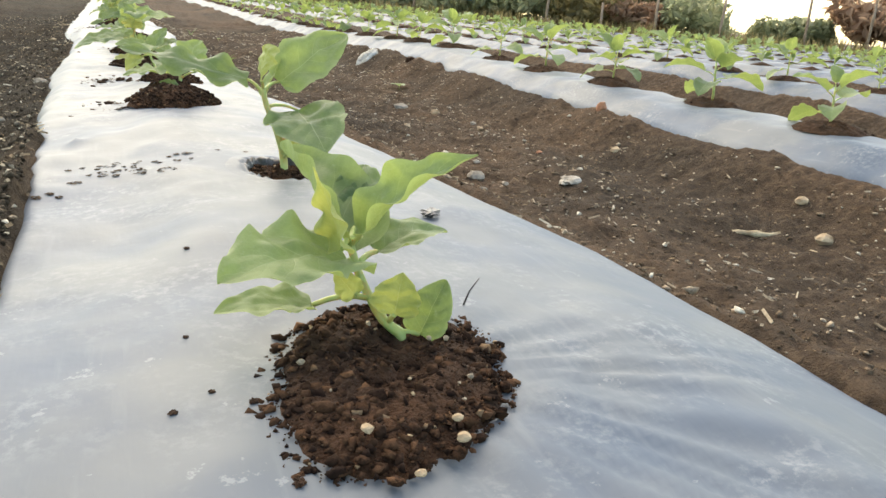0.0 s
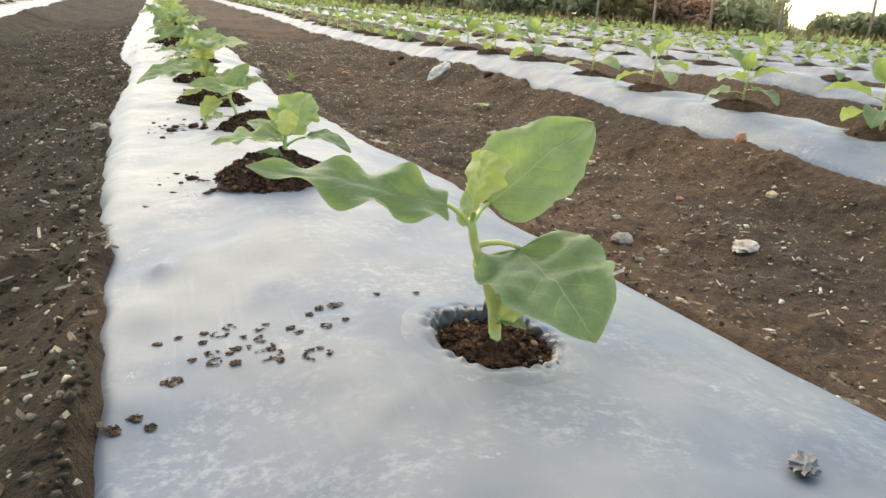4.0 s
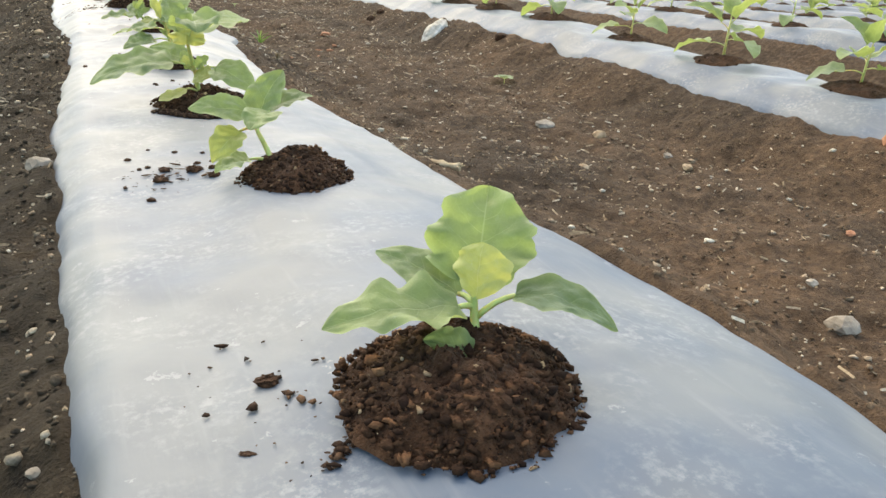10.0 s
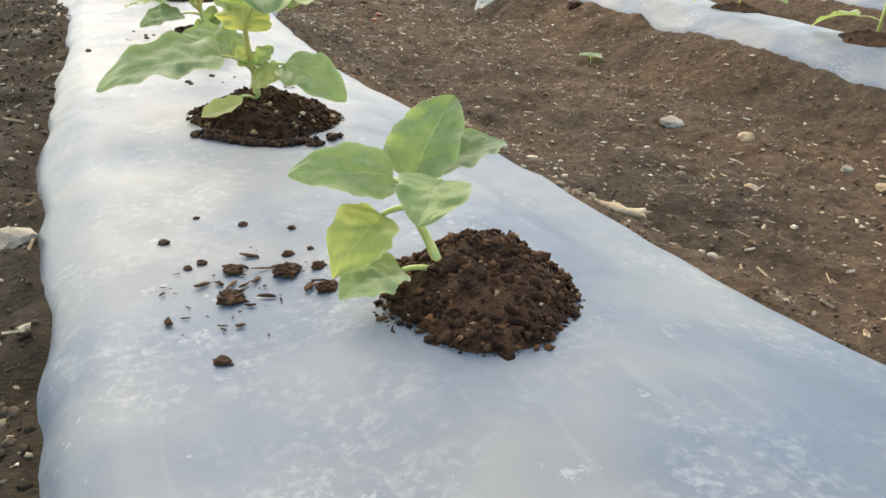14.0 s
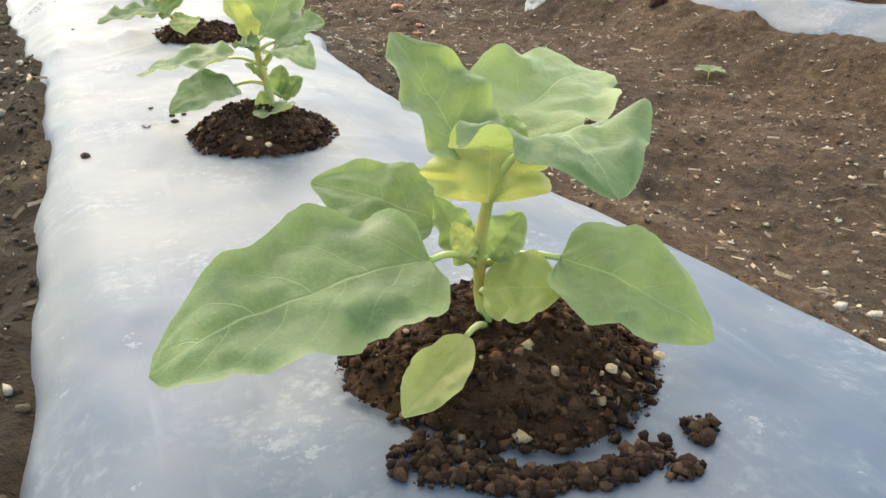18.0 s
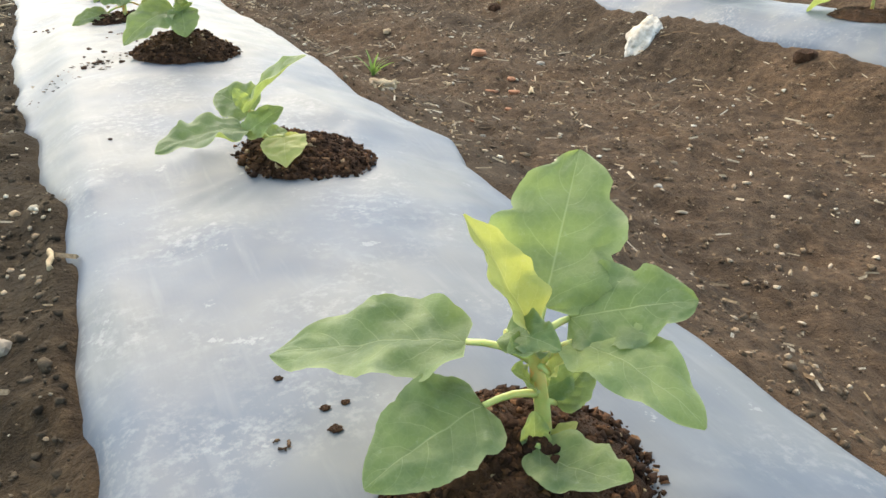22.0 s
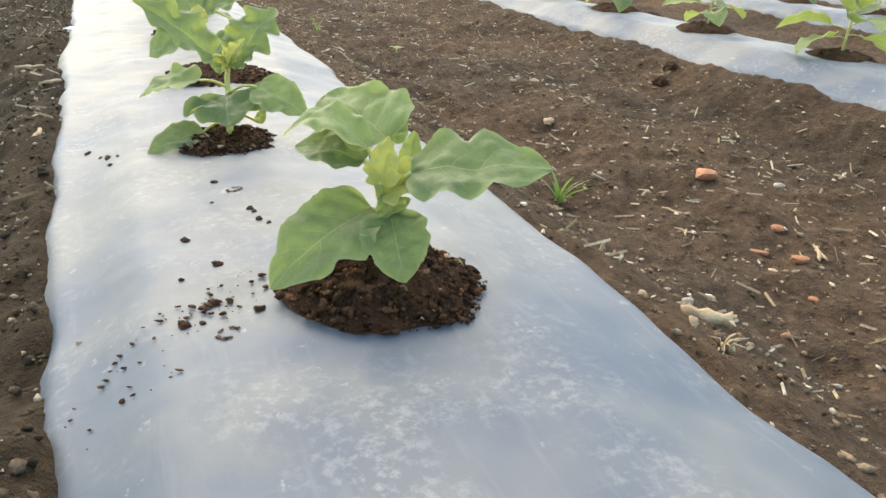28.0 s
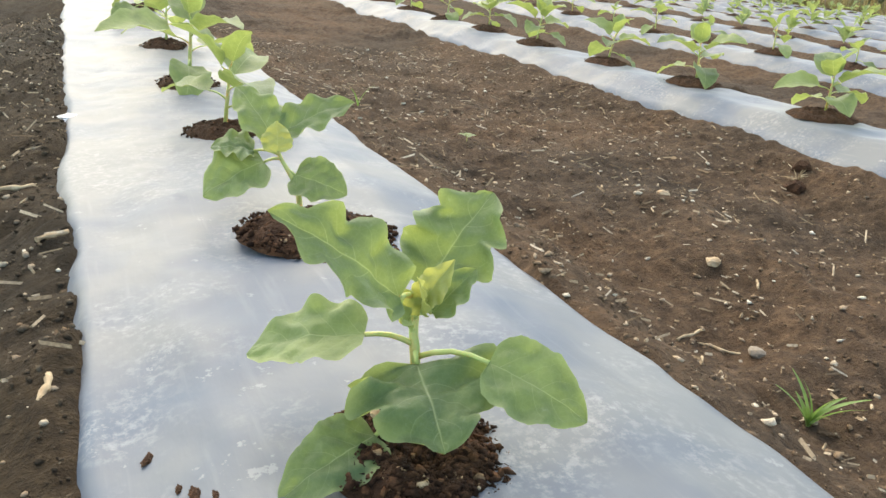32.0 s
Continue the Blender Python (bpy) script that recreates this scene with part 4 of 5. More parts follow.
hero_leaf(p, 0.55, (-0.008, 0.002, 0.030), (-0.022, -0.004, 0.043), 0.013, -40, 0.05, 0.30, 0.08, 0)
hero_leaf(p, 0.80, (-0.012, -0.006, 0.052), (-0.034, -0.020, 0.063), 0.014, -20, 0.06, 0.30, 0.12, 0)
hero_leaf(p, 0.65, (-0.004, -0.006, 0.038), (0.004, -0.010, 0.054), 0.013, 10, 0.05, 0.40, 0.10, 1)
hero_leaf(p, 0.05, (-0.008, -0.006, 0.002), (-0.009, -0.004, 0.020), 0.012, -20, 0.05, 0.40, 0.08, 0)
hero_leaf(p, 0.02, (0.001, -0.006, 0.001), (0.013, -0.006, 0.010), 0.008, 20, 0.05, 0.40, 0.08, 1)
hero_leaf(p, 0.97, (-0.003, 0.006, 0.064), (0.037, 0.050, 0.116), 0.057, 7, 0.03, 0.15, 0.08, 0, lobed=0.22)
hero_leaf(p, 0.97, (-0.015, -0.003, 0.063), (-0.040, 0.012, 0.108), 0.023, -33, 0.02, 0.60, 0.12, 1, lobed=0.2)
hero_leaf(p, 0.40, (-0.031, 0.001, 0.025), (-0.088, -0.011, 0.008), 0.045, -21, 0.10, 0.12, 0.04, 0)
hero_leaf(p, 0.00, (-0.010, -0.011, 0.006), (0.005, -0.055, 0.018), 0.031, 14, -0.08, 0.15, 0.04, 0)
hero_leaf(p, 0.30, (0.012, 0.011, 0.009), (0.033, 0.015, 0.025), 0.020, 36, 0.06, 0.25, 0.04, 0)
hero_leaf(p, 0.35, (0.008, 0.012, 0.012), (0.017, 0.024, 0.035), 0.020, 20, 0.05, 0.25, 0.04, 0)
hero_leaf(p, 0.85, (-0.025, -0.001, 0.060), (-0.013, -0.024, 0.062), 0.019, 26, 0.10, 0.25, 0.10, 0)
p = hero("low eggplant seedling leaning out of an oblong soil patch", 0.472, 3.762, 0.007, [(0.000, 0.000, -0.020), (0.000, 0.000, 0.000), (-0.008, 0.005, 0.006), (-0.015, 0.010, 0.012), (-0.021, 0.015, 0.019), (-0.024, 0.020, 0.028)], 0.0033)
hero_leaf(p, 0.72, (-0.032, 0.006, 0.020), (-0.110, -0.025, 0.013), 0.050, -9, 0.06, 0.15, 0.08, 0, lobed=0.2)
hero_leaf(p, 0.97, (-0.018, 0.029, 0.028), (-0.045, 0.061, 0.038), 0.041, -37, 0.08, 0.20, 0.05, 0)
hero_leaf(p, 0.97, (-0.025, 0.010, 0.035), (0.015, -0.028, 0.087), 0.037, 20, 0.07, 0.30, 0.04, 0)
hero_leaf(p, 0.90, (-0.032, -0.002, 0.016), (-0.000, -0.006, 0.039), 0.028, 32, 0.05, 0.15, 0.04, 0)
hero_leaf(p, 0.30, (-0.001, -0.010, 0.014), (-0.009, -0.046, -0.002), 0.038, 9, 0.06, 0.10, 0.03, 1, lobed=0.05)
hero_leaf(p, 0.35, (-0.015, 0.009, 0.009), (0.007, 0.009, 0.013), 0.022, 21, 0.05, 0.25, 0.05, 0)
hero_leaf(p, 0.15, (0.002, 0.002, 0.0048), (0.019, 0.003, 0.010), 0.013, 47, 0.05, 0.30, 0.06, 1)
hero_leaf(p, 0.98, (-0.027, 0.015, 0.035), (-0.036, 0.021, 0.051), 0.013, -59, 0.04, 0.40, 0.10, 0)
p = hero("eggplant seedling with wide leaves on a tall soil heap", 0.464, 4.202, 0.026, [(0.001, -0.000, -0.020), (0.000, 0.000, 0.000), (-0.002, 0.001, 0.016), (-0.008, -0.000, 0.034), (-0.015, -0.006, 0.051), (-0.020, -0.013, 0.066)], 0.0033)
hero_leaf(p, 0.60, (0.000, -0.018, 0.070), (0.074, -0.060, 0.082), 0.058, 25, 0.06, 0.08, 0.07, 0, lobed=0.16)
hero_leaf(p, 0.45, (-0.018, -0.001, 0.042), (-0.085, -0.018, 0.000), 0.054, -25, 0.12, 0.12, 0.05, 0, lobed=0.16)
hero_leaf(p, 0.25, (-0.010, -0.013, 0.042), (-0.014, -0.056, 0.015), 0.041, 10, 0.06, 0.12, 0.05, 0, lobed=0.12)
hero_leaf(p, 0.95, (-0.024, -0.006, 0.083), (-0.068, 0.029, 0.082), 0.029, -17, 0.30, 0.10, 0.08, 0)
hero_leaf(p, 0.97, (-0.009, 0.001, 0.086), (-0.034, 0.058, 0.101), 0.060, -23, 0.08, 0.15, 0.05, 0)
hero_leaf(p, 0.80, (-0.024, 0.000, 0.073), (-0.060, 0.032, 0.074), 0.036, -23, 0.08, 0.15, 0.05, 0)
hero_leaf(p, 0.95, (-0.015, -0.010, 0.054), (0.022, -0.018, 0.076), 0.028, 34, 0.03, 0.35, 0.12, 1, skew=0.6, tipped=0.6, lobed=0.2)
hero_leaf(p, 0.97, (-0.018, -0.016, 0.062), (-0.014, -0.014, 0.092), 0.020, -30, 0.04, 0.45, 0.12, 1, lobed=0.2)
hero_leaf(p, 0.90, (0.008, 0.012, 0.060), (0.017, 0.025, 0.084), 0.013, 20, 0.04, 0.40, 0.08, 0)
hero_leaf(p, 0.88, (0.004, 0.010, 0.056), (0.042, 0.016, 0.064), 0.022, 30, 0.05, 0.20, 0.08, 0)
hero_leaf(p, 0.35, (-0.010, -0.006, 0.036), (0.004, -0.010, 0.050), 0.014, 30, 0.05, 0.40, 0.10, 0)
hero_leaf(p, 0.30, (-0.008, -0.014, 0.041), (-0.015, -0.011, 0.055), 0.020, -68, 0.05, 0.30, 0.06, 0)
hero_leaf(p, 0.90, (-0.005, 0.003, 0.083), (0.003, 0.011, 0.097), 0.013, 18, 0.04, 0.30, 0.06, 0)
p = hero("bushy eggplant seedling in a square-cut film hole", 0.419, 4.639, 0.005, [(0.001, -0.000, -0.020), (0.000, 0.000, 0.000), (0.000, 0.006, 0.017), (0.001, 0.013, 0.033), (0.001, 0.020, 0.050), (0.004, 0.025, 0.066)], 0.0042)
hero_leaf(p, 0.55, (-0.002, 0.003, 0.034), (-0.009, -0.060, 0.016), 0.089, 12, 0.08, 0.06, 0.09, 0, lobed=0.36, lobes=4.5)
hero_leaf(p, 0.50, (0.025, -0.033, 0.051), (0.069, -0.071, 0.030), 0.046, 35, 0.08, 0.12, 0.04, 0)
hero_leaf(p, 0.60, (-0.029, 0.021, 0.047), (-0.089, 0.060, 0.020), 0.050, -23, 0.10, 0.15, 0.07, 0)
hero_leaf(p, 0.10, (-0.029, -0.010, -0.002), (-0.088, -0.028, -0.021), 0.043, -20, 0.08, 0.12, 0.03, 0)
hero_leaf(p, 0.97, (-0.016, 0.004, 0.077), (-0.092, 0.003, 0.131), 0.052, -40, 0.05, 0.25, 0.14, 0, lobed=0.30, lobes=5)
hero_leaf(p, 0.97, (0.013, 0.039, 0.066), (0.062, 0.055, 0.121), 0.062, 26, 0.04, 0.28, 0.14, 0, lobed=0.30, lobes=5, skew=0.9)
hero_leaf(p, 0.98, (0.002, 0.015, 0.067), (0.020, 0.014, 0.094), 0.019, 48, 0.04, 0.50, 0.16, 1, lobed=0.22, tipped=0.6)
hero_leaf(p, 0.90, (-0.002, 0.011, 0.060), (-0.015, 0.021, 0.076), 0.018, -58, 0.05, 0.35, 0.08, 1)
hero_leaf(p, 0.92, (0.008, 0.012, 0.062), (0.034, 0.012, 0.088), 0.022, 40, 0.04, 0.45, 0.14, 0, lobed=0.2)
hero_leaf(p, 0.94, (0.000, 0.008, 0.064), (-0.006, 0.006, 0.088), 0.014, -40, 0.04, 0.50, 0.12, 1, tipped=0.5)
hero_leaf(p, 0.88, (-0.008, 0.006, 0.058), (-0.030, 0.000, 0.078), 0.018, -30, 0.04, 0.40, 0.12, 0, lobed=0.2)
hero_leaf(p, 0.20, (0.030, -0.011, 0.007), (0.037, -0.009, 0.022), 0.012, 36, 0.05, 0.20, 0.04, 0)
p = hero("eggplant seedling with drooping side leaves on a soil heap", 0.459, 5.078, -0.005, [(0.001, -0.000, -0.020), (0.000, 0.000, 0.000), (-0.002, 0.006, 0.013), (-0.008, 0.016, 0.028), (-0.016, 0.025, 0.042), (-0.019, 0.030, 0.052)], 0.0033)
hero_leaf(p, 0.75, (-0.034, 0.026, 0.038), (-0.097, 0.024, 0.001), 0.072, -29, 0.10, 0.12, 0.05, 0)
hero_leaf(p, 0.95, (-0.011, 0.044, 0.067), (0.065, 0.034, 0.103), 0.051, 29, 0.06, 0.20, 0.10, 0)
hero_leaf(p, 0.55, (-0.003, 0.013, 0.027), (0.044, -0.026, 0.016), 0.056, 37, 0.08, 0.12, 0.05, 0)
hero_leaf(p, 0.98, (-0.021, 0.019, 0.051), (-0.021, 0.030, 0.082), 0.032, -18, 0.03, 0.35, 0.08, 1)
hero_leaf(p, 0.97, (-0.021, 0.047, 0.061), (-0.050, 0.102, 0.104), 0.050, -21, 0.05, 0.20, 0.08, 0)
hero_leaf(p, 0.85, (-0.042, 0.040, 0.047), (-0.086, 0.049, 0.048), 0.056, -16, 0.08, 0.15, 0.06, 0)


# soil heaps: half widths along x and y, height, hollow, crumbs
heap(0.521, 1.040, 0.064, 0.098, 0.014, 101, 3510, 0.008, "wide planting hole filled with reddish brown crumbly soil", turn=-25, pebbles=9)
heap(0.562, 1.517, 0.041, 0.050, 0.008, 102, 1900, 0.0, "damp brown soil inside a torn film hole", turn=-20, pebbles=3, sink=0.008)
heap(0.488, 1.978, 0.066, 0.071, 0.026, 103, 3510, 0.0, turn=-20, pebbles=8)
heap(0.518, 2.467, 0.058, 0.083, 0.026, 104, 3240, 0.0, turn=-22, pebbles=6)
heap(0.480, 2.904, 0.077, 0.074, 0.022, 105, 4050, 0.0, "broad heap of dark crumbly soil with a trailing ridge", turn=-25, pebbles=9)
heap(0.466, 3.328, 0.061, 0.064, 0.024, 106, 3240, 0.0, turn=-35, pebbles=5)
heap(0.493, 3.774, 0.062, 0.070, 0.014, 107, 3240, 0.0, "oblong patch of dark crumbly soil round a seedling", turn=0, pebbles=4)
heap(0.457, 4.209, 0.064, 0.070, 0.026, 108, 3240, 0.0, "tall heap of dark crumbly soil round a seedling stem", turn=-5, pebbles=8)
heap(0.418, 4.622, 0.058, 0.062, 0.010, 109, 2700, 0.006, turn=20, pebbles=5)
heap(0.464, 5.007, 0.080, 0.072, 0.016, 110, 1800, 0.0, turn=-10, pebbles=5)
for i, (x, y) in enumerate(PLACES[0]):
    if i == 0 or i > 10:
        if y > 15:
            continue
        near = i < 16
        heap(x, y, 0.062, 0.068, 0.018, 100 + i, 500 if near else 60, pebbles=3 if near else 0)
        simple_plant(x, y, level(x, y) + 0.014, 0.16 + 0.02 * math.sin(i * 2.7), 300 + i, near, "seedlings on the near bed")
for k in (-1, 1, 2):
    for i, (x, y) in enumerate(PLACES[k]):
        if k < 0 or y > 13:
            continue
        heap(x, y, 0.082, 0.085, 0.016, 500 + 40 * k + i, 90 if k == 1 else 0, group="soil heaps on the far beds", pebbles=0)
        simple_plant(x, y, level(x, y) + 0.01, 0.15 + 0.025 * math.sin(i * 3.1 + k), 900 + 50 * k + i, k == 1 and 1.5 < y < 8, "seedlings on the far beds")

# ---------- loose things on the ground ----------
def gz(x, y):
    return float(ground_height(np.array([x]), np.array([y]))[0])


def boulder_mesh(size, flat, seed, long=1.0, sharp=0.0, cuts=3):
    bm = bmesh.new()
    bmesh.ops.create_icosphere(bm, subdivisions=cuts, radius=size / 2)
    for v in bm.verts:
        c = v.co * (2 / size)
        o = Vector((seed * 1.7, seed * 0.9, 0))
        v.co *= 1 + 0.32 * noise.noise(c * 1.1 + o) + 0.12 * noise.noise(c * 3 + o) + 0.05 * noise.noise(c * 8 + o)
        if sharp:
            v.co *= 1 + sharp * abs(noise.noise(c * 2.2 - o))
        v.co.x *= long
        v.co.z *= flat
    for f in bm.faces:
        f.smooth = cuts > 3
    return bm


def stone(x, y, size, mat, label, name="stone", flat=0.65, long=1.0, turn=0.0, sharp=0.35, on_film=False, cuts=2, category="stone"):
    size = size if on_film else 0.82 * size
    bm = boulder_mesh(size, flat, x * 13 + y * 7, long, sharp, cuts)
    ob = part(name, bm, mat, None)
    z = level(x, y) if on_film else gz(x, y)
    ob.matrix_world = pose(x, y, z + size * flat * (0.36 if on_film else 0.14), 0, 0, turn)
    return tagged(ob, label, category)


def stalk(x, y, length, thick, turn, label, mat=None, pitch=4.0, split=True, name="dry_stalk"):
    """A broken dry stalk with a frayed end."""
    top = new(name)
    top.matrix_world = pose(x, y, gz(x, y) + thick * 0.6, 0, -pitch, turn)
    tagged(top, label, "plant debris", "dry stalks in the furrows")
    n = 7
    pts = [Vector((length * (i / (n - 1) - 0.5), 0.03 * length * math.sin(i * 1.3), 0.02 * length * math.sin(i * 0.9))) for i in range(n)]
    part("stalk_core", tube(pts, [thick * (0.8 + 0.25 * math.sin(i * 2.3 + x * 9)) for i in range(n)], 9), mat or DRY_STALK, top)
    for j in range(3 if split else 0):
        a = Vector((length * 0.42, 0, 0))
        b = a + Vector((length * 0.16, thick * (j - 1) * 1.5, thick * 0.5 * (j % 2)))
        part("splinter", tube([a, (a + b) / 2, b], [thick * 0.4, thick * 0.3, thick * 0.1], 5), mat or DRY_STALK, top)
    return top


GREYISH, TANNISH = "smooth grey field stone half sunk in soil", "small tan pebble lying on the soil"
ORANGY = "reddish orange chip of fired clay on the soil"
PALISH = "pale limestone chip lying on the soil"
stone(1.123, 2.252, 0.046, GREY_STONE, "angular grey field stone lying in the furrow", flat=0.7, sharp=0.2)
stone(0.256, 2.700, 0.033, GREY_STONE, "rounded grey-brown stone beside the film edge", flat=0.6, long=1.15, turn=60)
stone(1.284, 2.127, 0.046, PALE_STONE, "long pale grey stone lying in the furrow", long=1.5, turn=35, flat=0.5, sharp=0.5, cuts=3)
stone(1.701, 2.693, 0.034, ORANGE_STONE, "upright orange triangle of broken brick", flat=1.2, sharp=0.3, name="brick_chip")
stone(1.305, 3.288, 0.05, GREY_STONE, "flat tan-grey stone lying in the furrow", long=1.2, flat=0.5)
for x, y, size in ((1.218, 2.977, 0.026), (1.603, 1.818, 0.03), (1.525, 1.679, 0.036), (1.588, 2.427, 0.03), (1.386, 3.180, 0.036), (1.436, 2.927, 0.025),
                   (1.182, 5.354, 0.026), (1.093, 5.111, 0.024), (0.222, 3.948, 0.026), (0.251, 3.808, 0.011)):
    stone(x, y, size, TAN_STONE, TANNISH, name="pebble", turn=x * 900, flat=0.7, sharp=0.25)
for x, y, size in ((1.154, 2.168, 0.018), (1.163, 2.342, 0.018), (0.790, 2.580, 0.012), (0.777, 4.274, 0.013), (1.344, 4.746, 0.024), (1.031, 3.910, 0.014)):
    stone(x, y, size, PALE_STONE, PALISH, name="pebble", turn=x * 700, sharp=0.3)
for x, y, size in ((1.093, 2.144, 0.018), (0.276, 2.043, 0.010), (1.448, 3.008, 0.024), (0.246, 3.572, 0.017), (0.989, 4.902, 0.026), (0.230, 2.200, 0.012)):
    stone(x, y, size, GREY_STONE, GREYISH, name="pebble", turn=x * 500)
for x, y, size, long in ((1.408, 2.496, 0.018, 1.2), (1.168, 4.728, 0.036, 1.35), (1.150, 4.544, 0.020, 1.1), (1.108, 4.455, 0.022, 1.4), (1.048, 4.369, 0.016, 1.0), (0.938, 4.297, 0.012, 1.1),
                         (1.080, 4.500, 0.014, 2.6), (1.236, 4.603, 0.018, 1.5)):
    stone(x, y, size, ORANGE_STONE, ORANGY, name="clay_chip", long=long, turn=x * 800, flat=0.6)
# the rough white lump at the foot of the next bed
rock = part("white_rock", boulder_mesh(0.060, 0.66, 3.3, 2.2, 0.35, 4), WHITE_ROCK, None)
rock.matrix_world = pose(1.605, 4.705, gz(1.605, 4.705) + 0.012, 12, -30, 28)
tagged(rock, "rough pitted white rock at the foot of a bed", "rock")
for x, y, s in ((1.680, 4.279, 0.05), (1.576, 5.425, 0.046), (1.641, 5.476, 0.04)):
    stone(x, y, s, HEAP, "rough clod of brown soil with roots at a bed edge", name="root_clod", sharp=0.6, flat=0.8, category="soil clod")

stalk(1.467, 1.777, 0.085, 0.007, -25, "thick pale segmented dry stalk on the soil")
stalk(0.804, 2.739, 0.058, 0.0068, -52, "thick broken maize stalk lying against the film")
stalk(0.734, 4.201, 0.040, 0.0072, -42, "short splintered maize stalk lying against the film")
stalk(0.278, 3.660, 0.030, 0.0024, 88, "short pale stick beside the film edge", split=False)
stalk(0.215, 4.802, 0.036, 0.0034, 80, "short pale stick beside the film edge", split=False)
stalk(0.217, 5.119, 0.034, 0.003, 30, "orange-brown stick beside the film edge", TAN_STONE, split=False)
stalk(0.264, 1.877, 0.024, 0.002, -70, "short pale stick beside the film edge", split=False)
stalk(0.099, 4.590, 0.11, 0.002, 65, "long thin straw lying in the furrow", split=False)
stalk(0.170, 5.374, 0.045, 0.004, 10, "frayed straw bundle in the furrow")
for x, y, ln, turn in ((1.255, 2.233, 0.045, 20), (1.159, 4.477, 0.045, 60), (1.026, 4.586, 0.035, -60), (1.065, 4.666, 0.038, -70), (1.027, 4.585, 0.034, 55), (1.156, 4.471, 0.046, 50),
                       (1.155, 4.465, 0.03, 75), (1.167, 4.401, 0.05, 25), (0.969, 4.942, 0.07, -50), (0.889, 4.890, 0.034, 40), (0.943, 4.972, 0.05, 15), (1.109, 5.035, 0.03, 50), (1.277, 5.188, 0.035, 30)):
    stalk(x, y, ln, 0.0022, turn, "thin pale strip of dry straw on the soil", split=ln > 0.04)


def root_tuft(x, y, size, label):
    top = new("root_tuft")
    top.matrix_world = pose(x, y, gz(x, y))
    tagged(top, label, "root tuft")
    r = random.Random(int(x * 1000))
    for i in range(14):
        a, e = r.uniform(0, 6.28), r.uniform(0.1, 1.2)
        d = Vector((math.cos(a) * math.cos(e), math.sin(a) * math.cos(e), math.sin(e))) * size * r.uniform(0.3, 0.6)
        part("root", tube([Vector((0, 0, 0)), d * 0.5 + Vector((0, 0, size * 0.1)), d], [0.0014, 0.001, 0.0004], 5), DRY_STALK, top)
    return top


root_tuft(0.785, 3.800, 0.055, "tangled dry root tuft on the soil")
root_tuft(0.707, 4.150, 0.040, "pale fibrous root tuft beside the film")
root_tuft(1.600, 5.445, 0.06, "dry fibrous root tuft at a bed edge")


def grass_tuft(x, y, size, blades, label):
    top = new("grass_tuft")
    top.matrix_world = pose(x, y, gz(x, y) - 0.002)
    tagged(top, label, "grass")
    r = random.Random(int(x * 777))
    for i in range(blades):
        a, e = r.uniform(0, 6.28), r.uniform(0.25, 1.35)
        d = Vector((math.cos(a) * math.cos(e), math.sin(a) * math.cos(e), math.sin(e))) * size * r.uniform(0.5, 1.0)
        part("blade", blade((0, 0, 0), d, 0.0042, r.uniform(-30, 30), 0.1, 0.5, 0.0, i, 8, 2, 0.0), GRASS, top)
    return top


grass_tuft(0.926, 4.762, 0.075, 9, "small tuft of green grass growing in the furrow")
grass_tuft(0.890, 6.189, 0.09, 3, "few thin grass blades growing in the furrow")


def weed(x, y, size, label):
    top = new("weed_seedling")
    top.matrix_world = pose(x, y, gz(x, y))
    tagged(top, label, "weed")
    part("stem", tube([Vector((0, 0, -0.01)), Vector((0, 0, size * 0.3))], [0.0012, 0.001], 6), STEM, top)
    for i in range(4):
        a = i * 1.7 + x
        b = Vector((math.cos(a), math.sin(a), 0.2)) * size * 0.12 + Vector((0, 0, size * 0.3))
        add_leaf(top, (0, 0, size * 0.28), b, b + Vector((math.cos(a), math.sin(a), 0.12)) * size * 0.5, size * 0.45, LEAF, i, 0, 0.1, 0.1, 0.04, 0.0008, "", 8, 6)
    return top


weed(1.495, 3.874, 0.062, "small blue-green weed seedling in the furrow")
weed(1.010, 5.801, 0.034, "tiny green weed seedling in the furrow")

# crumpled foil
foil = part("foil_scrap", boulder_mesh(0.03, 0.4, 9.1, 1.4, 0.9, 3), FOIL, None)
foil.matrix_world = pose(0.234, 5.729, gz(0.234, 5.729) + 0.006, 0, 0, 20)
for f in foil.data.polygons:
    f.use_smooth = False
tagged(foil, "crumpled scrap of shiny foil beside the film", "foil scrap")

# clods and spilt crumbs on the film
def film_clods(rows, label="dark soil clod lying on the film", long=1.25, flat=0.55):
    for x, y, s in rows:
        stone(x, y, 0.72 * s, HEAP, label, name="soil_clod", on_film=True, sharp=1.1, category="soil clod", cuts=3, long=long, flat=flat, turn=x * 900)


film_clods([(0.395, 2.035, 0.012), (0.382, 2.520, 0.0145), (0.419, 2.540, 0.015), (0.389, 2.557, 0.011), (0.367, 2.454, 0.008), (0.425, 2.564, 0.0065), (0.440, 2.566, 0.004), (0.438, 2.538, 0.008),
            (0.354, 2.617, 0.007), (0.436, 2.602, 0.005), (0.407, 2.625, 0.006), (0.373, 2.575, 0.006), (0.364, 2.571, 0.005), (0.379, 2.651, 0.004), (0.436, 2.509, 0.012)])
film_clods([(0.453, 3.101, 0.0062), (0.422, 3.070, 0.006), (0.424, 3.058, 0.0045), (0.506, 3.075, 0.0042), (0.461, 3.068, 0.0024), (0.480, 3.103, 0.003), (0.319, 3.337, 0.008), (0.400, 3.387, 0.0056),
            (0.400, 3.404, 0.0045), (0.385, 3.439, 0.004), (0.411, 3.405, 0.004), (0.337, 3.893, 0.004), (0.433, 3.904, 0.005)])
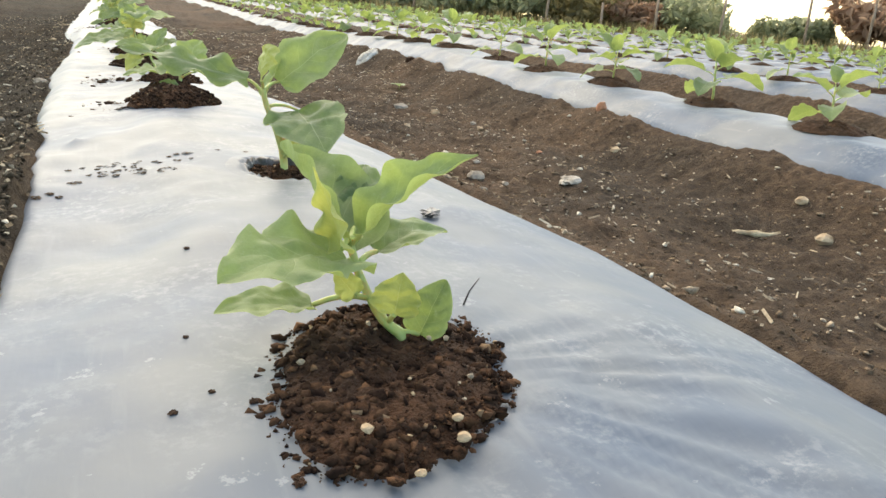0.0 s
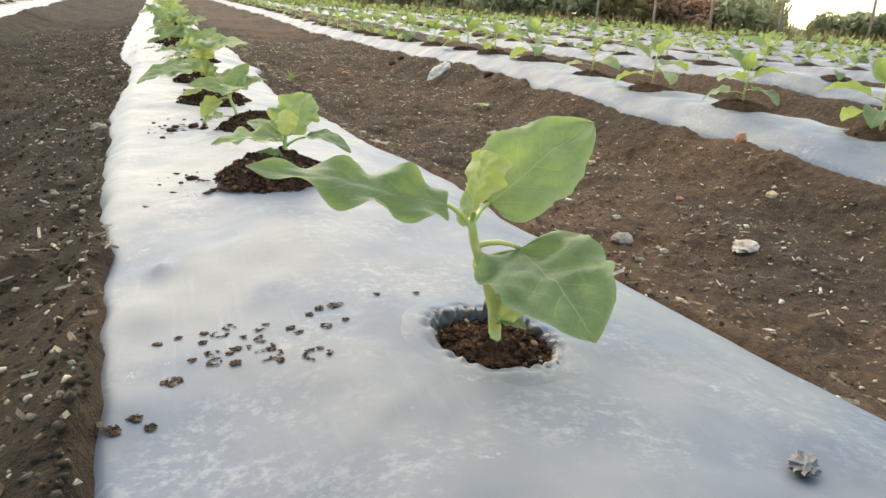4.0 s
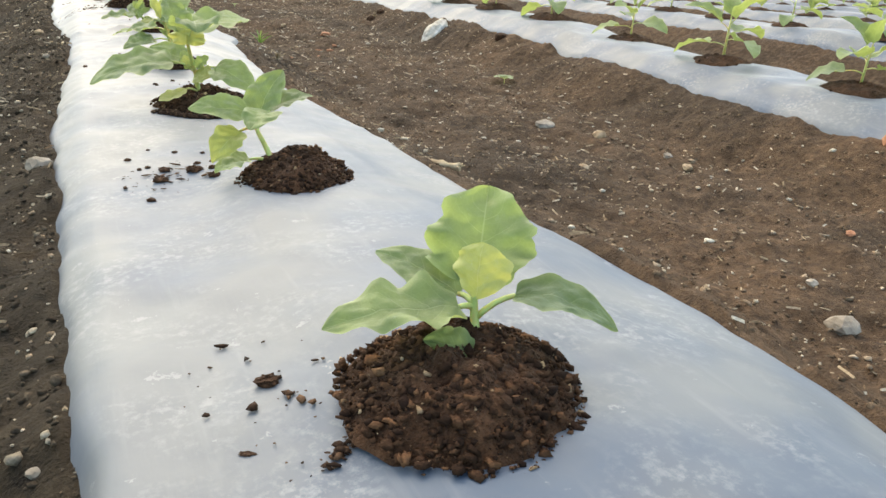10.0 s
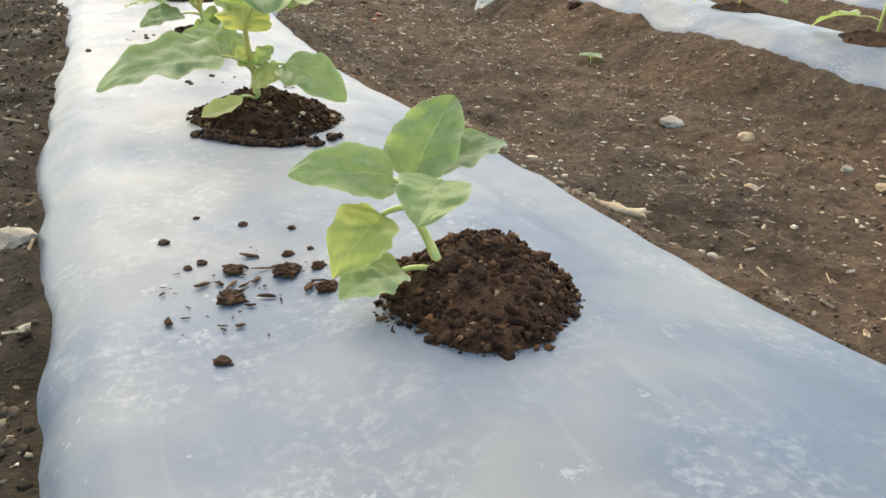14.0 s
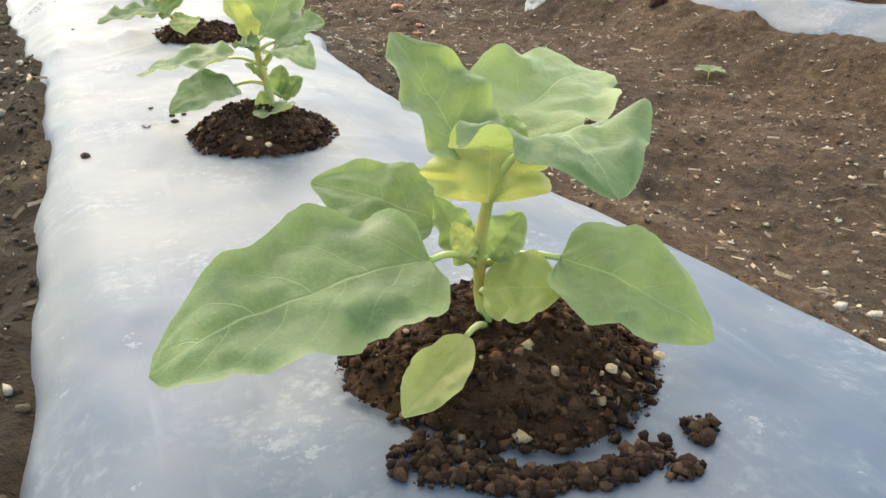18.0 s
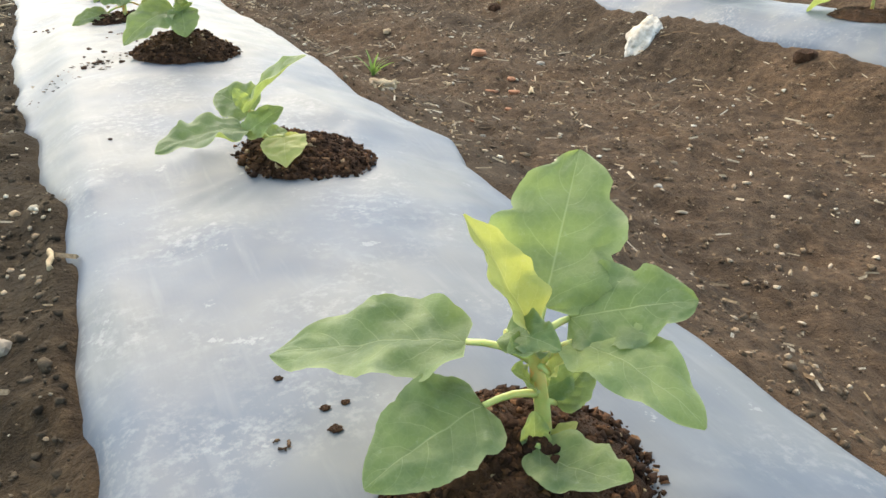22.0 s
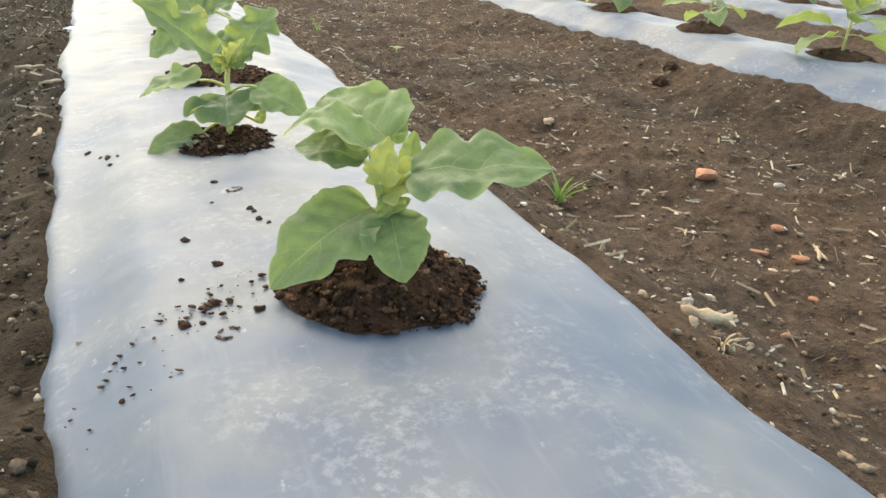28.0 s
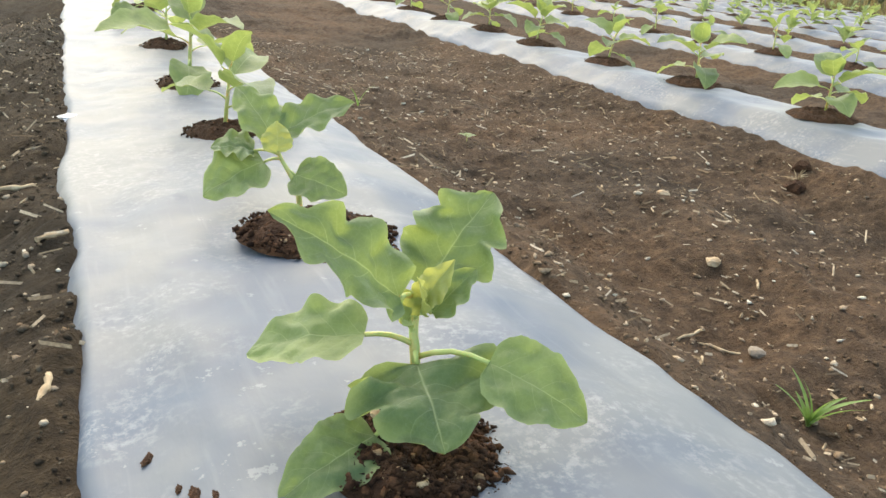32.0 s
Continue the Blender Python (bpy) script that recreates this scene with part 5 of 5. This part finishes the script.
film_clods([(0.351, 4.229, 0.008), (0.330, 4.208, 0.0078), (0.376, 4.207, 0.007), (0.360, 4.284, 0.007), (0.334, 4.270, 0.004), (0.341, 4.206, 0.004), (0.383, 4.486, 0.0055), (0.401, 4.395, 0.0055), (0.403, 4.386, 0.004),
            (0.450, 4.356, 0.0046), (0.344, 4.349, 0.0066), (0.373, 4.424, 0.0034), (0.430, 4.334, 0.0066), (0.404, 4.369, 0.0052), (0.410, 4.357, 0.004), (0.503, 4.494, 0.004)])
film_clods([(0.292, 4.640, 0.007), (0.294, 4.607, 0.0055), (0.272, 4.694, 0.006), (0.285, 4.652, 0.004), (0.302, 4.632, 0.004), (0.346, 1.924, 0.005), (0.373, 1.973, 0.004)], "flattened smear of dried soil on the film", 2.2, 0.4)
film_clods([(0.458, 0.952, 0.005), (0.416, 1.017, 0.0035), (0.451, 1.017, 0.0045), (0.434, 1.032, 0.003), (0.428, 1.098, 0.003), (0.441, 1.246, 0.004)])


def spill(x, y, rx, ry, n, turn, label, big=0.004, name="soil_crumbs", shape=(1.5, 1, 0.4)):
    """Loose crumbs strewn on the film."""
    a, f = rng.uniform(0, 6.28, n), rng.uniform(0, 1, n) ** 0.8
    px, py = rx * f * np.cos(a), ry * f * np.sin(a)
    c, s = math.cos(radians(turn)), math.sin(radians(turn))
    X, Y = x + px * c - py * s, y + px * s + py * c
    size = 0.0005 + 0.6 * big * rng.uniform(0, 1, n) ** 3
    Z = film_height(X, Y) + size * 0.35 + 0.001
    me = lumps(name, np.stack([X, Y, Z], -1), size, shape, 0.45)
    return put_mesh(name, me, CRUMB, label=label, category="soil crumbs", kind="stuff")


SPILT = "dark soil crumbs spilt on the film beside a heap"
spill(0.405, 2.008, 0.05, 0.10, 60, 20, SPILT, 0.004)
spill(0.385, 2.530, 0.055, 0.06, 46, 0, SPILT, 0.004, shape=(2.6, 0.9, 0.3))
spill(0.342, 4.220, 0.075, 0.024, 80, 36, SPILT, 0.0034)
spill(0.292, 4.159, 0.04, 0.03, 16, 0, SPILT, 0.003)
RIDGE = "curved ridge of spilt soil crumbs on the film"
for x, y, rx, ry, n, turn in ((0.418, 2.845, 0.020, 0.016, 260, 0), (0.437, 2.828, 0.018, 0.011, 260, -20), (0.459, 2.818, 0.020, 0.007, 240, 0), (0.482, 2.814, 0.018, 0.007, 220, 6), (0.500, 2.816, 0.010, 0.008, 120, 30), (0.504, 2.803, 0.008, 0.006, 60, 0), (0.526, 2.820, 0.009, 0.007, 110, 50)):
    spill(x, y, rx, ry, n, turn, RIDGE, 0.0050, shape=(1, 1, 0.85))
spill(0.413, 1.954, 0.016, 0.006, 60, 40, "smear of damp soil on the film", 0.003)


# mud left by drops: broken rings and flat spots
def mud_mark(x, y, r, label, ring=True):
    n = int(30 + r * 11000)
    a = rng.uniform(0, 6.28, n)
    gap = fbm(np.cos(a) * 1.3 + x * 60, np.sin(a) * 1.3 + y * 60, 17, 2)
    a = a[gap > -0.05] if ring else a
    far = r * (0.95 + rng.normal(0, 0.11, len(a)) if ring else np.sqrt(rng.uniform(0, 1, len(a))))
    far = far * (1 + 0.35 * fbm(np.cos(a) * 0.9 + x * 90, np.sin(a) * 0.9 + y * 90, 5, 2))
    px, py = far * np.cos(a) * 1.1, far * np.sin(a)
    base = level(x, y)
    size = 0.0003 + 0.0009 * rng.uniform(0, 1, len(a)) ** 2.2
    pts = np.stack([px, py, film_height(x + px, y + py) - base + 0.0008 + 0 * px], -1)
    ob = put_mesh("mud_mark", lumps("mud_mark", pts, size, (1.3, 1, 0.2), 0.5), MUD, label=label, category="mud mark", group="mud marks on the film")
    ob.matrix_world = pose(x, y, base)
    return ob


for x, y, r in ((0.445, 1.507, 0.0072), (0.415, 1.538, 0.0078), (0.419, 1.523, 0.007), (0.413, 1.558, 0.0068), (0.419, 1.566, 0.0045), (0.393, 1.571, 0.0048), (0.400, 1.580, 0.0036), (0.386, 1.543, 0.0033),
                (0.387, 1.531, 0.004), (0.458, 1.546, 0.0028), (0.534, 3.046, 0.005), (0.374, 3.389, 0.0036), (0.397, 4.454, 0.0056), (0.434, 4.323, 0.0034), (0.355, 4.186, 0.006), (0.483, 4.389, 0.004)):
    mud_mark(x, y, r, "dried broken ring of mud on the silver film")
for x, y, r in ((0.399, 1.524, 0.0034), (0.401, 1.542, 0.0028), (0.382, 1.563, 0.0023), (0.383, 1.578, 0.0024), (0.470, 1.577, 0.0042), (0.424, 1.512, 0.0026), (0.367, 1.578, 0.002), (0.354, 1.574, 0.0024),
                (0.451, 1.569, 0.002), (0.440, 1.543, 0.002), (0.472, 1.552, 0.0018), (0.534, 1.596, 0.002), (0.503, 1.590, 0.0018), (0.374, 1.540, 0.002), (0.396, 1.537, 0.0018), (0.436, 1.553, 0.0026),
                (0.459, 1.576, 0.003), (0.362, 1.518, 0.006), (0.331, 1.472, 0.0045), (0.350, 1.470, 0.003), (0.342, 1.480, 0.0034)):
    mud_mark(x, y, r, "flat spot of dried mud on the silver film", False)


# torn film round the sunken hole, and a loose black scrap
def torn_rim(x, y, rx, ry, seed):
    bm = bmesh.new()
    n = 150
    rows = []
    for j in range(n):
        a = 2 * math.pi * j / n
        w = 1 + 0.08 * noise.noise(Vector((math.cos(a) * 2, math.sin(a) * 2, seed)))
        fray = 0.09 * noise.noise(Vector((math.cos(a) * 6, math.sin(a) * 6, seed))) + 0.06 * noise.noise(Vector((math.cos(a) * 17, math.sin(a) * 17, seed)))
        back = max(0.0, math.sin(a)) * max(0.0, noise.noise(Vector((math.cos(a) * 4 + 5, math.sin(a) * 4, seed))) + 0.5 * noise.noise(Vector((math.cos(a) * 13, math.sin(a) * 13, seed))))
        row = []
        for q, h, c in ((1.64, -0.0014, 0), (1.48, -0.0004, 0), (1.30, -0.0002, 0), (1.20, 0.0003, 0), (1.14, -0.0006, 0), (1.08, -0.0012, 0), (1.04, -0.0002, 0), (0.98 + fray, -0.0020, 1), (0.93 + 0.5 * fray, -0.006, 1), (0.88, -0.014, 1)):
            px, py = rx * w * (q + 0.25 * back * c) * math.cos(a), ry * w * (q + 0.25 * back * c) * math.sin(a)
            z = level(x + px, y + py) - level(x, y)
            row.append(bm.verts.new((px, py, z + h + c * back * 0.020 + 0.0012 * math.sin(a * 17 + 2 * math.sin(a * 5)) * (0.9 < q < 1.2))))
        rows.append(row)
    for j in range(n):
        for i in range(9):
            f = bm.faces.new((rows[j][i], rows[(j + 1) % n][i], rows[(j + 1) % n][i + 1], rows[j][i + 1]))
            f.smooth = True
            f.material_index = 1 if i > 5 else 0
    ob = part("torn_film_rim", bm, FILM, None)
    ob.data.materials.append(BLACK_FILM)
    ob.matrix_world = pose(x, y, level(x, y) + 0.0006)
    return tagged(ob, "torn curled rim of mulch film with black underside", "film rim", kind="structure")


torn_rim(0.563, 1.514, 0.040, 0.047, 4)
scrap = part("film_scrap", boulder_mesh(0.011, 0.45, 5.7, 1.6, 1.1, 3), BLACK_FILM, None)
scrap.matrix_world = pose(0.658, 1.336, level(0.658, 1.336) + 0.004, 0, 0, 40)
tagged(scrap, "curled black scrap of torn film", "film scrap")


# pale chips and a dark twig on the heaps
for x, y, z, s in ((0.527, 0.954, 0.016, 0.0052), (0.531, 0.970, 0.016, 0.0042), (0.489, 0.968, 0.017, 0.0048), (0.501, 0.935, 0.014, 0.0036), (0.454, 3.249, -0.006, 0.0048), (0.442, 3.264, -0.004, 0.0046),
                   (0.536, 2.860, -0.003, 0.0048), (0.504, 2.853, 0.002, 0.0048), (0.419, 4.186, 0.015, 0.0064), (0.392, 4.638, 0.012, 0.006)):
    chip = part("pebble", boulder_mesh(s, 0.75, s * 900 + x, 1.2, 0.3, 2), TAN_STONE, None)
    chip.matrix_world = pose(x, y, z, 0, 0, x * 700)
    tagged(chip, "pale limestone chip lying on a soil heap", "stone")
twig = part("twig", tube([Vector((0, 0, -0.004)), Vector((0.004, 0.001, 0.006)), Vector((0.010, 0.001, 0.0145))], [0.0007, 0.0006, 0.0003], 6), BLACK_FILM, None)
twig.matrix_world = pose(0.598, 1.121, 0.010)
tagged(twig, "thin black twig standing out of a soil heap", "twig")

# ---------- far beds, joined ----------
def far_plants():
    """Small plants and dark heaps too far off to tell apart."""
    verts, faces, hv, hf = [], [], [], []
    r = random.Random(11)
    for k in list(range(-1, NBEDS)):
        for x, y in PLACES[k]:
            if (k == 0 and y < 15) or (k in (1, 2) and y < 13) or y < -0.5:
                continue
            z = level(x, y)
            b = len(hv)
            for j in range(9):
                a = 2 * math.pi * j / 9
                hv.append((x + 0.085 * math.cos(a) * r.uniform(0.8, 1.2), y + 0.09 * math.sin(a) * r.uniform(0.8, 1.2), z - 0.004))
            hv.append((x, y, z + 0.022))
            hf += [(b + j, b + (j + 1) % 9, b + 9) for j in range(9)]
            s = r.uniform(0.12, 0.19)
            for i in range(7):
                a, e = r.uniform(0, 6.28), r.uniform(-0.1, 1.2)
                d = Vector((math.cos(a) * math.cos(e), math.sin(a) * math.cos(e), math.sin(e)))
                o = Vector((x, y, z + 0.02 + s * 0.5 * i / 6))
                q = d.cross(Vector((0, 0, 1)))
                q = q.normalized() * s * 0.2 if q.length > 0.1 else Vector((s * 0.2, 0, 0))
                t = o + d * s * 0.75
                m = o.lerp(t, 0.55) + Vector((0, 0, s * 0.08))
                b = len(verts)
                verts += [tuple(o), tuple(m - q), tuple(t - Vector((0, 0, s * 0.1))), tuple(m + q)]
                faces += [(b, b + 1, b + 2), (b, b + 2, b + 3)]
    put_mesh("distant_seedlings", mesh_from("distant_seedlings", verts, faces), LEAF, label="rows of pale green seedlings on distant beds", category="seedlings", kind="stuff")
    put_mesh("distant_heaps", mesh_from("distant_heaps", hv, hf), HEAP, label="rows of dark soil heaps on distant beds", category="soil heaps", kind="stuff")


far_plants()


# ---------- fence, trees and bushes at the field's end ----------
BARK = stone_material("bark", (0.13, 0.09, 0.06), (0.26, 0.19, 0.13))
POST = stone_material("weathered_post", (0.26, 0.18, 0.12), (0.42, 0.31, 0.22))


def foliage_material(name, stops):
    m, n, l, p = material(name, 0.7)
    info = n.new("ShaderNodeNewGeometry")
    c = ramp(n, l, info.outputs["Random Per Island"], stops)
    l.new(c.outputs["Color"], p.inputs["Base Color"])
    tr = n.new("ShaderNodeBsdfTranslucent")
    l.new(c.outputs["Color"], tr.inputs["Color"])
    ms = n.new("ShaderNodeMixShader")
    ms.inputs[0].default_value = 0.72
    l.new(p.outputs[0], ms.inputs[1])
    l.new(tr.outputs[0], ms.inputs[2])
    l.new(ms.outputs[0], n["Material Output"].inputs["Surface"])
    return m


# canopy colours are paled, so that they carry the distance haze
CANOPY = foliage_material("canopy", [(0.0, (0.24, 0.26, 0.15)), (0.6, (0.36, 0.38, 0.22)), (1.0, (0.45, 0.44, 0.28))])
RUSTY = foliage_material("rusty_canopy", [(0.0, (0.26, 0.16, 0.10)), (0.6, (0.40, 0.26, 0.17)), (1.0, (0.48, 0.34, 0.23))])
DRY = foliage_material("dry_grass", [(0.0, (0.14, 0.12, 0.05)), (0.6, (0.24, 0.2, 0.09)), (1.0, (0.32, 0.27, 0.14))])


def fence_line(s):
    """A place on the field's end, s metres along it from the middle post towards the right."""
    return 12.5 + 0.74 * s, 19.9 - 0.67 * s


def leaf_cloud(name, blobs, count, size, seed):
    r = np.random.default_rng(seed)
    pick = r.integers(0, len(blobs), count)
    b = np.array(blobs)[pick]
    d = r.normal(0, 1, (count, 3))
    d /= np.linalg.norm(d, axis=1)[:, None]
    rad = r.uniform(0.35, 1.0, (count, 1)) ** 0.6
    c = b[:, :3] + d * rad * b[:, 3:4] * np.array([1, 1, 0.75])
    u = r.normal(0, 1, (count, 3))
    u /= np.linalg.norm(u, axis=1)[:, None]
    v = np.cross(u, d)
    s = size * r.uniform(0.6, 1.4, (count, 1))
    quad = np.stack([c - u * s, c + v * s * 0.5 + d * s * 0.2, c + u * s, c - v * s * 0.5 + d * s * 0.2], 1)
    f = np.arange(count * 4).reshape(-1, 4)
    return mesh_from(name, quad.reshape(-1, 3).tolist(), f.tolist())


def tree(x, y, height, spread_r, mat, seed, label, bushy=False):
    r = random.Random(seed)
    z = gz(x, y)
    top = new("bush" if bushy else "tree")
    top.matrix_world = pose(x, y, z)
    tagged(top, label, "bush" if bushy else "tree", "trees along the field's end")
    th = height * (0.15 if bushy else 0.4)
    lean = r.uniform(-0.1, 0.1)
    pts = [Vector((lean * q * th, 0.3 * lean * q, q * th - 0.1 * (q == 0))) for q in (0, 0.35, 0.7, 1.0)]
    part("trunk", tube(pts, [height * 0.030, height * 0.024, height * 0.02, height * 0.016], 8), BARK, top)
    blobs = []
    for i in range(7 if bushy else 11):
        a = i * 2.4 + seed
        q = Vector((math.cos(a) * spread_r * r.uniform(0.25, 0.75), math.sin(a) * spread_r * r.uniform(0.25, 0.75), height * r.uniform(0.2 if bushy else 0.28, 0.86)))
        blobs.append((*q, spread_r * r.uniform(0.4, 0.62)))
        if i < 5:
            part("limb", tube([pts[-1] * (0.6 + 0.08 * i), pts[-1].lerp(q, 0.5) + Vector((0, 0, 0.1)), q], [height * 0.012, height * 0.008, height * 0.003], 5), BARK, top)
    put_mesh("crown", leaf_cloud("crown", blobs, 2600 if not bushy else 1300, 0.15 * height ** 0.5, seed), mat, top)
    return top


def fence_post(s, h, lean):
    x, y = fence_line(s)
    ob = part("fence_post", tube([Vector((0, 0, -0.2)), Vector((lean * 0.5, 0, h * 0.5)), Vector((lean, 0.02, h))], [0.04, 0.036, 0.03], 8), POST, None)
    ob.matrix_world = pose(x, y, gz(x, y))
    return tagged(ob, "weathered wooden fence post at the field's end", "fence post", "fence posts at the field's end")


for s, h, lean in ((-24, 1.5, 0.05), (-17, 1.4, 0.0), (-11.5, 1.5, 0.03), (-5.4, 1.6, 0.12), (-1.5, 1.4, 0.06), (0.0, 0.8, 0.0), (1.4, 1.3, 0.0), (3.0, 1.2, 0.08), (5.0, 1.5, 0.03), (6.4, 1.9, 0.05), (9.0, 1.4, 0.0), (12, 1.4, 0.05)):
    fence_post(s, h, lean)

rt = random.Random(21)
for i in range(23):
    s = -38 + 1.75 * i
    x, y = fence_line(s)
    o = rt.uniform(4.5, 8.5)
    tree(x + 0.67 * o, y + 0.74 * o, rt.uniform(2.5, 3.6), rt.uniform(1.5, 2.1), CANOPY if rt.random() < 0.8 else DRY, 60 + i, "hazy green tree behind the fence")
for i, (s, h, w, mat) in enumerate([(4.3, 0.6, 0.7, CANOPY), (5.1, 0.75, 0.6, CANOPY), (6.5, 1.25, 1.0, RUSTY), (7.7, 1.35, 1.1, RUSTY), (9.6, 1.5, 1.3, CANOPY), (12, 1.7, 1.5, CANOPY), (15, 2.0, 1.6, CANOPY)]):
    x, y = fence_line(s)
    tree(x + 1.2, y + 1.3, h, w, mat, 90 + i, "rusty brown bush behind the fence" if mat is RUSTY else "low green bush behind the fence", True)
for i in range(26):
    x, y = fence_line(-34 + 1.45 * i)
    tree(x + 0.9, y + 1.0, rt.uniform(0.8, 1.3), rt.uniform(0.9, 1.3), rt.choice([CANOPY, CANOPY, CANOPY, RUSTY, DRY]), 130 + i, "scrubby hedge bush along the fence", True)


def verge():
    """Dry grass along the field's end."""
    r = np.random.default_rng(3)
    n = 9000
    s, o = r.uniform(-34, 18, n), r.uniform(-0.9, 0.9, n)
    X, Y = 12.5 + 0.74 * s + 0.67 * o, 19.9 - 0.67 * s + 0.74 * o
    Z = ground_height(X, Y)
    h = r.uniform(0.12, 0.42, n)
    a = r.uniform(0, 6.28, n)
    dx, dy = np.cos(a) * 0.03, np.sin(a) * 0.03
    tri = np.stack([np.stack([X - dx, Y - dy, Z], -1), np.stack([X + dx, Y + dy, Z], -1), np.stack([X + r.normal(0, 0.08, n), Y + r.normal(0, 0.08, n), Z + h], -1)], 1)
    put_mesh("verge_grass", mesh_from("verge_grass", tri.reshape(-1, 3).tolist(), np.arange(3 * n).reshape(-1, 3).tolist()), DRY, label="strip of dry grass along the field's end", category="grass", kind="stuff")


verge()

# a blue tarpaulin hung on the fence
TARP, _n, _l, _p = material("blue_tarpaulin", 0.5)
_f = tex_noise(_n, _l, 6, 4, 0.6)
_l.new(ramp(_n, _l, _f.outputs["Fac"], [(0.35, (0.10, 0.24, 0.42)), (0.7, (0.2, 0.38, 0.58))]).outputs["Color"], _p.inputs["Base Color"])
bm = bmesh.new()
rows = [[bm.verts.new((0.06 * i - 0.6, 0.04 * math.sin(i * 1.1 + j * 0.4) + 0.02 * math.sin(i * 2.7), 0.09 * j - 0.03 * math.sin(i * 0.33) * (j == 5))) for i in range(21)] for j in range(6)]
for r0, r1 in zip(rows, rows[1:]):
    for i in range(20):
        bm.faces.new((r0[i], r0[i + 1], r1[i + 1], r1[i])).smooth = True
bmesh.ops.solidify(bm, geom=bm.faces[:], thickness=0.01)
tarp = part("blue_tarpaulin", bm, TARP, None)
tx, ty = fence_line(-4.4)
tarp.matrix_world = pose(tx + 0.3, ty + 0.3, gz(tx, ty) + 0.55, 0, 0, -42)
tagged(tarp, "blue tarpaulin hung along the fence", "tarpaulin")
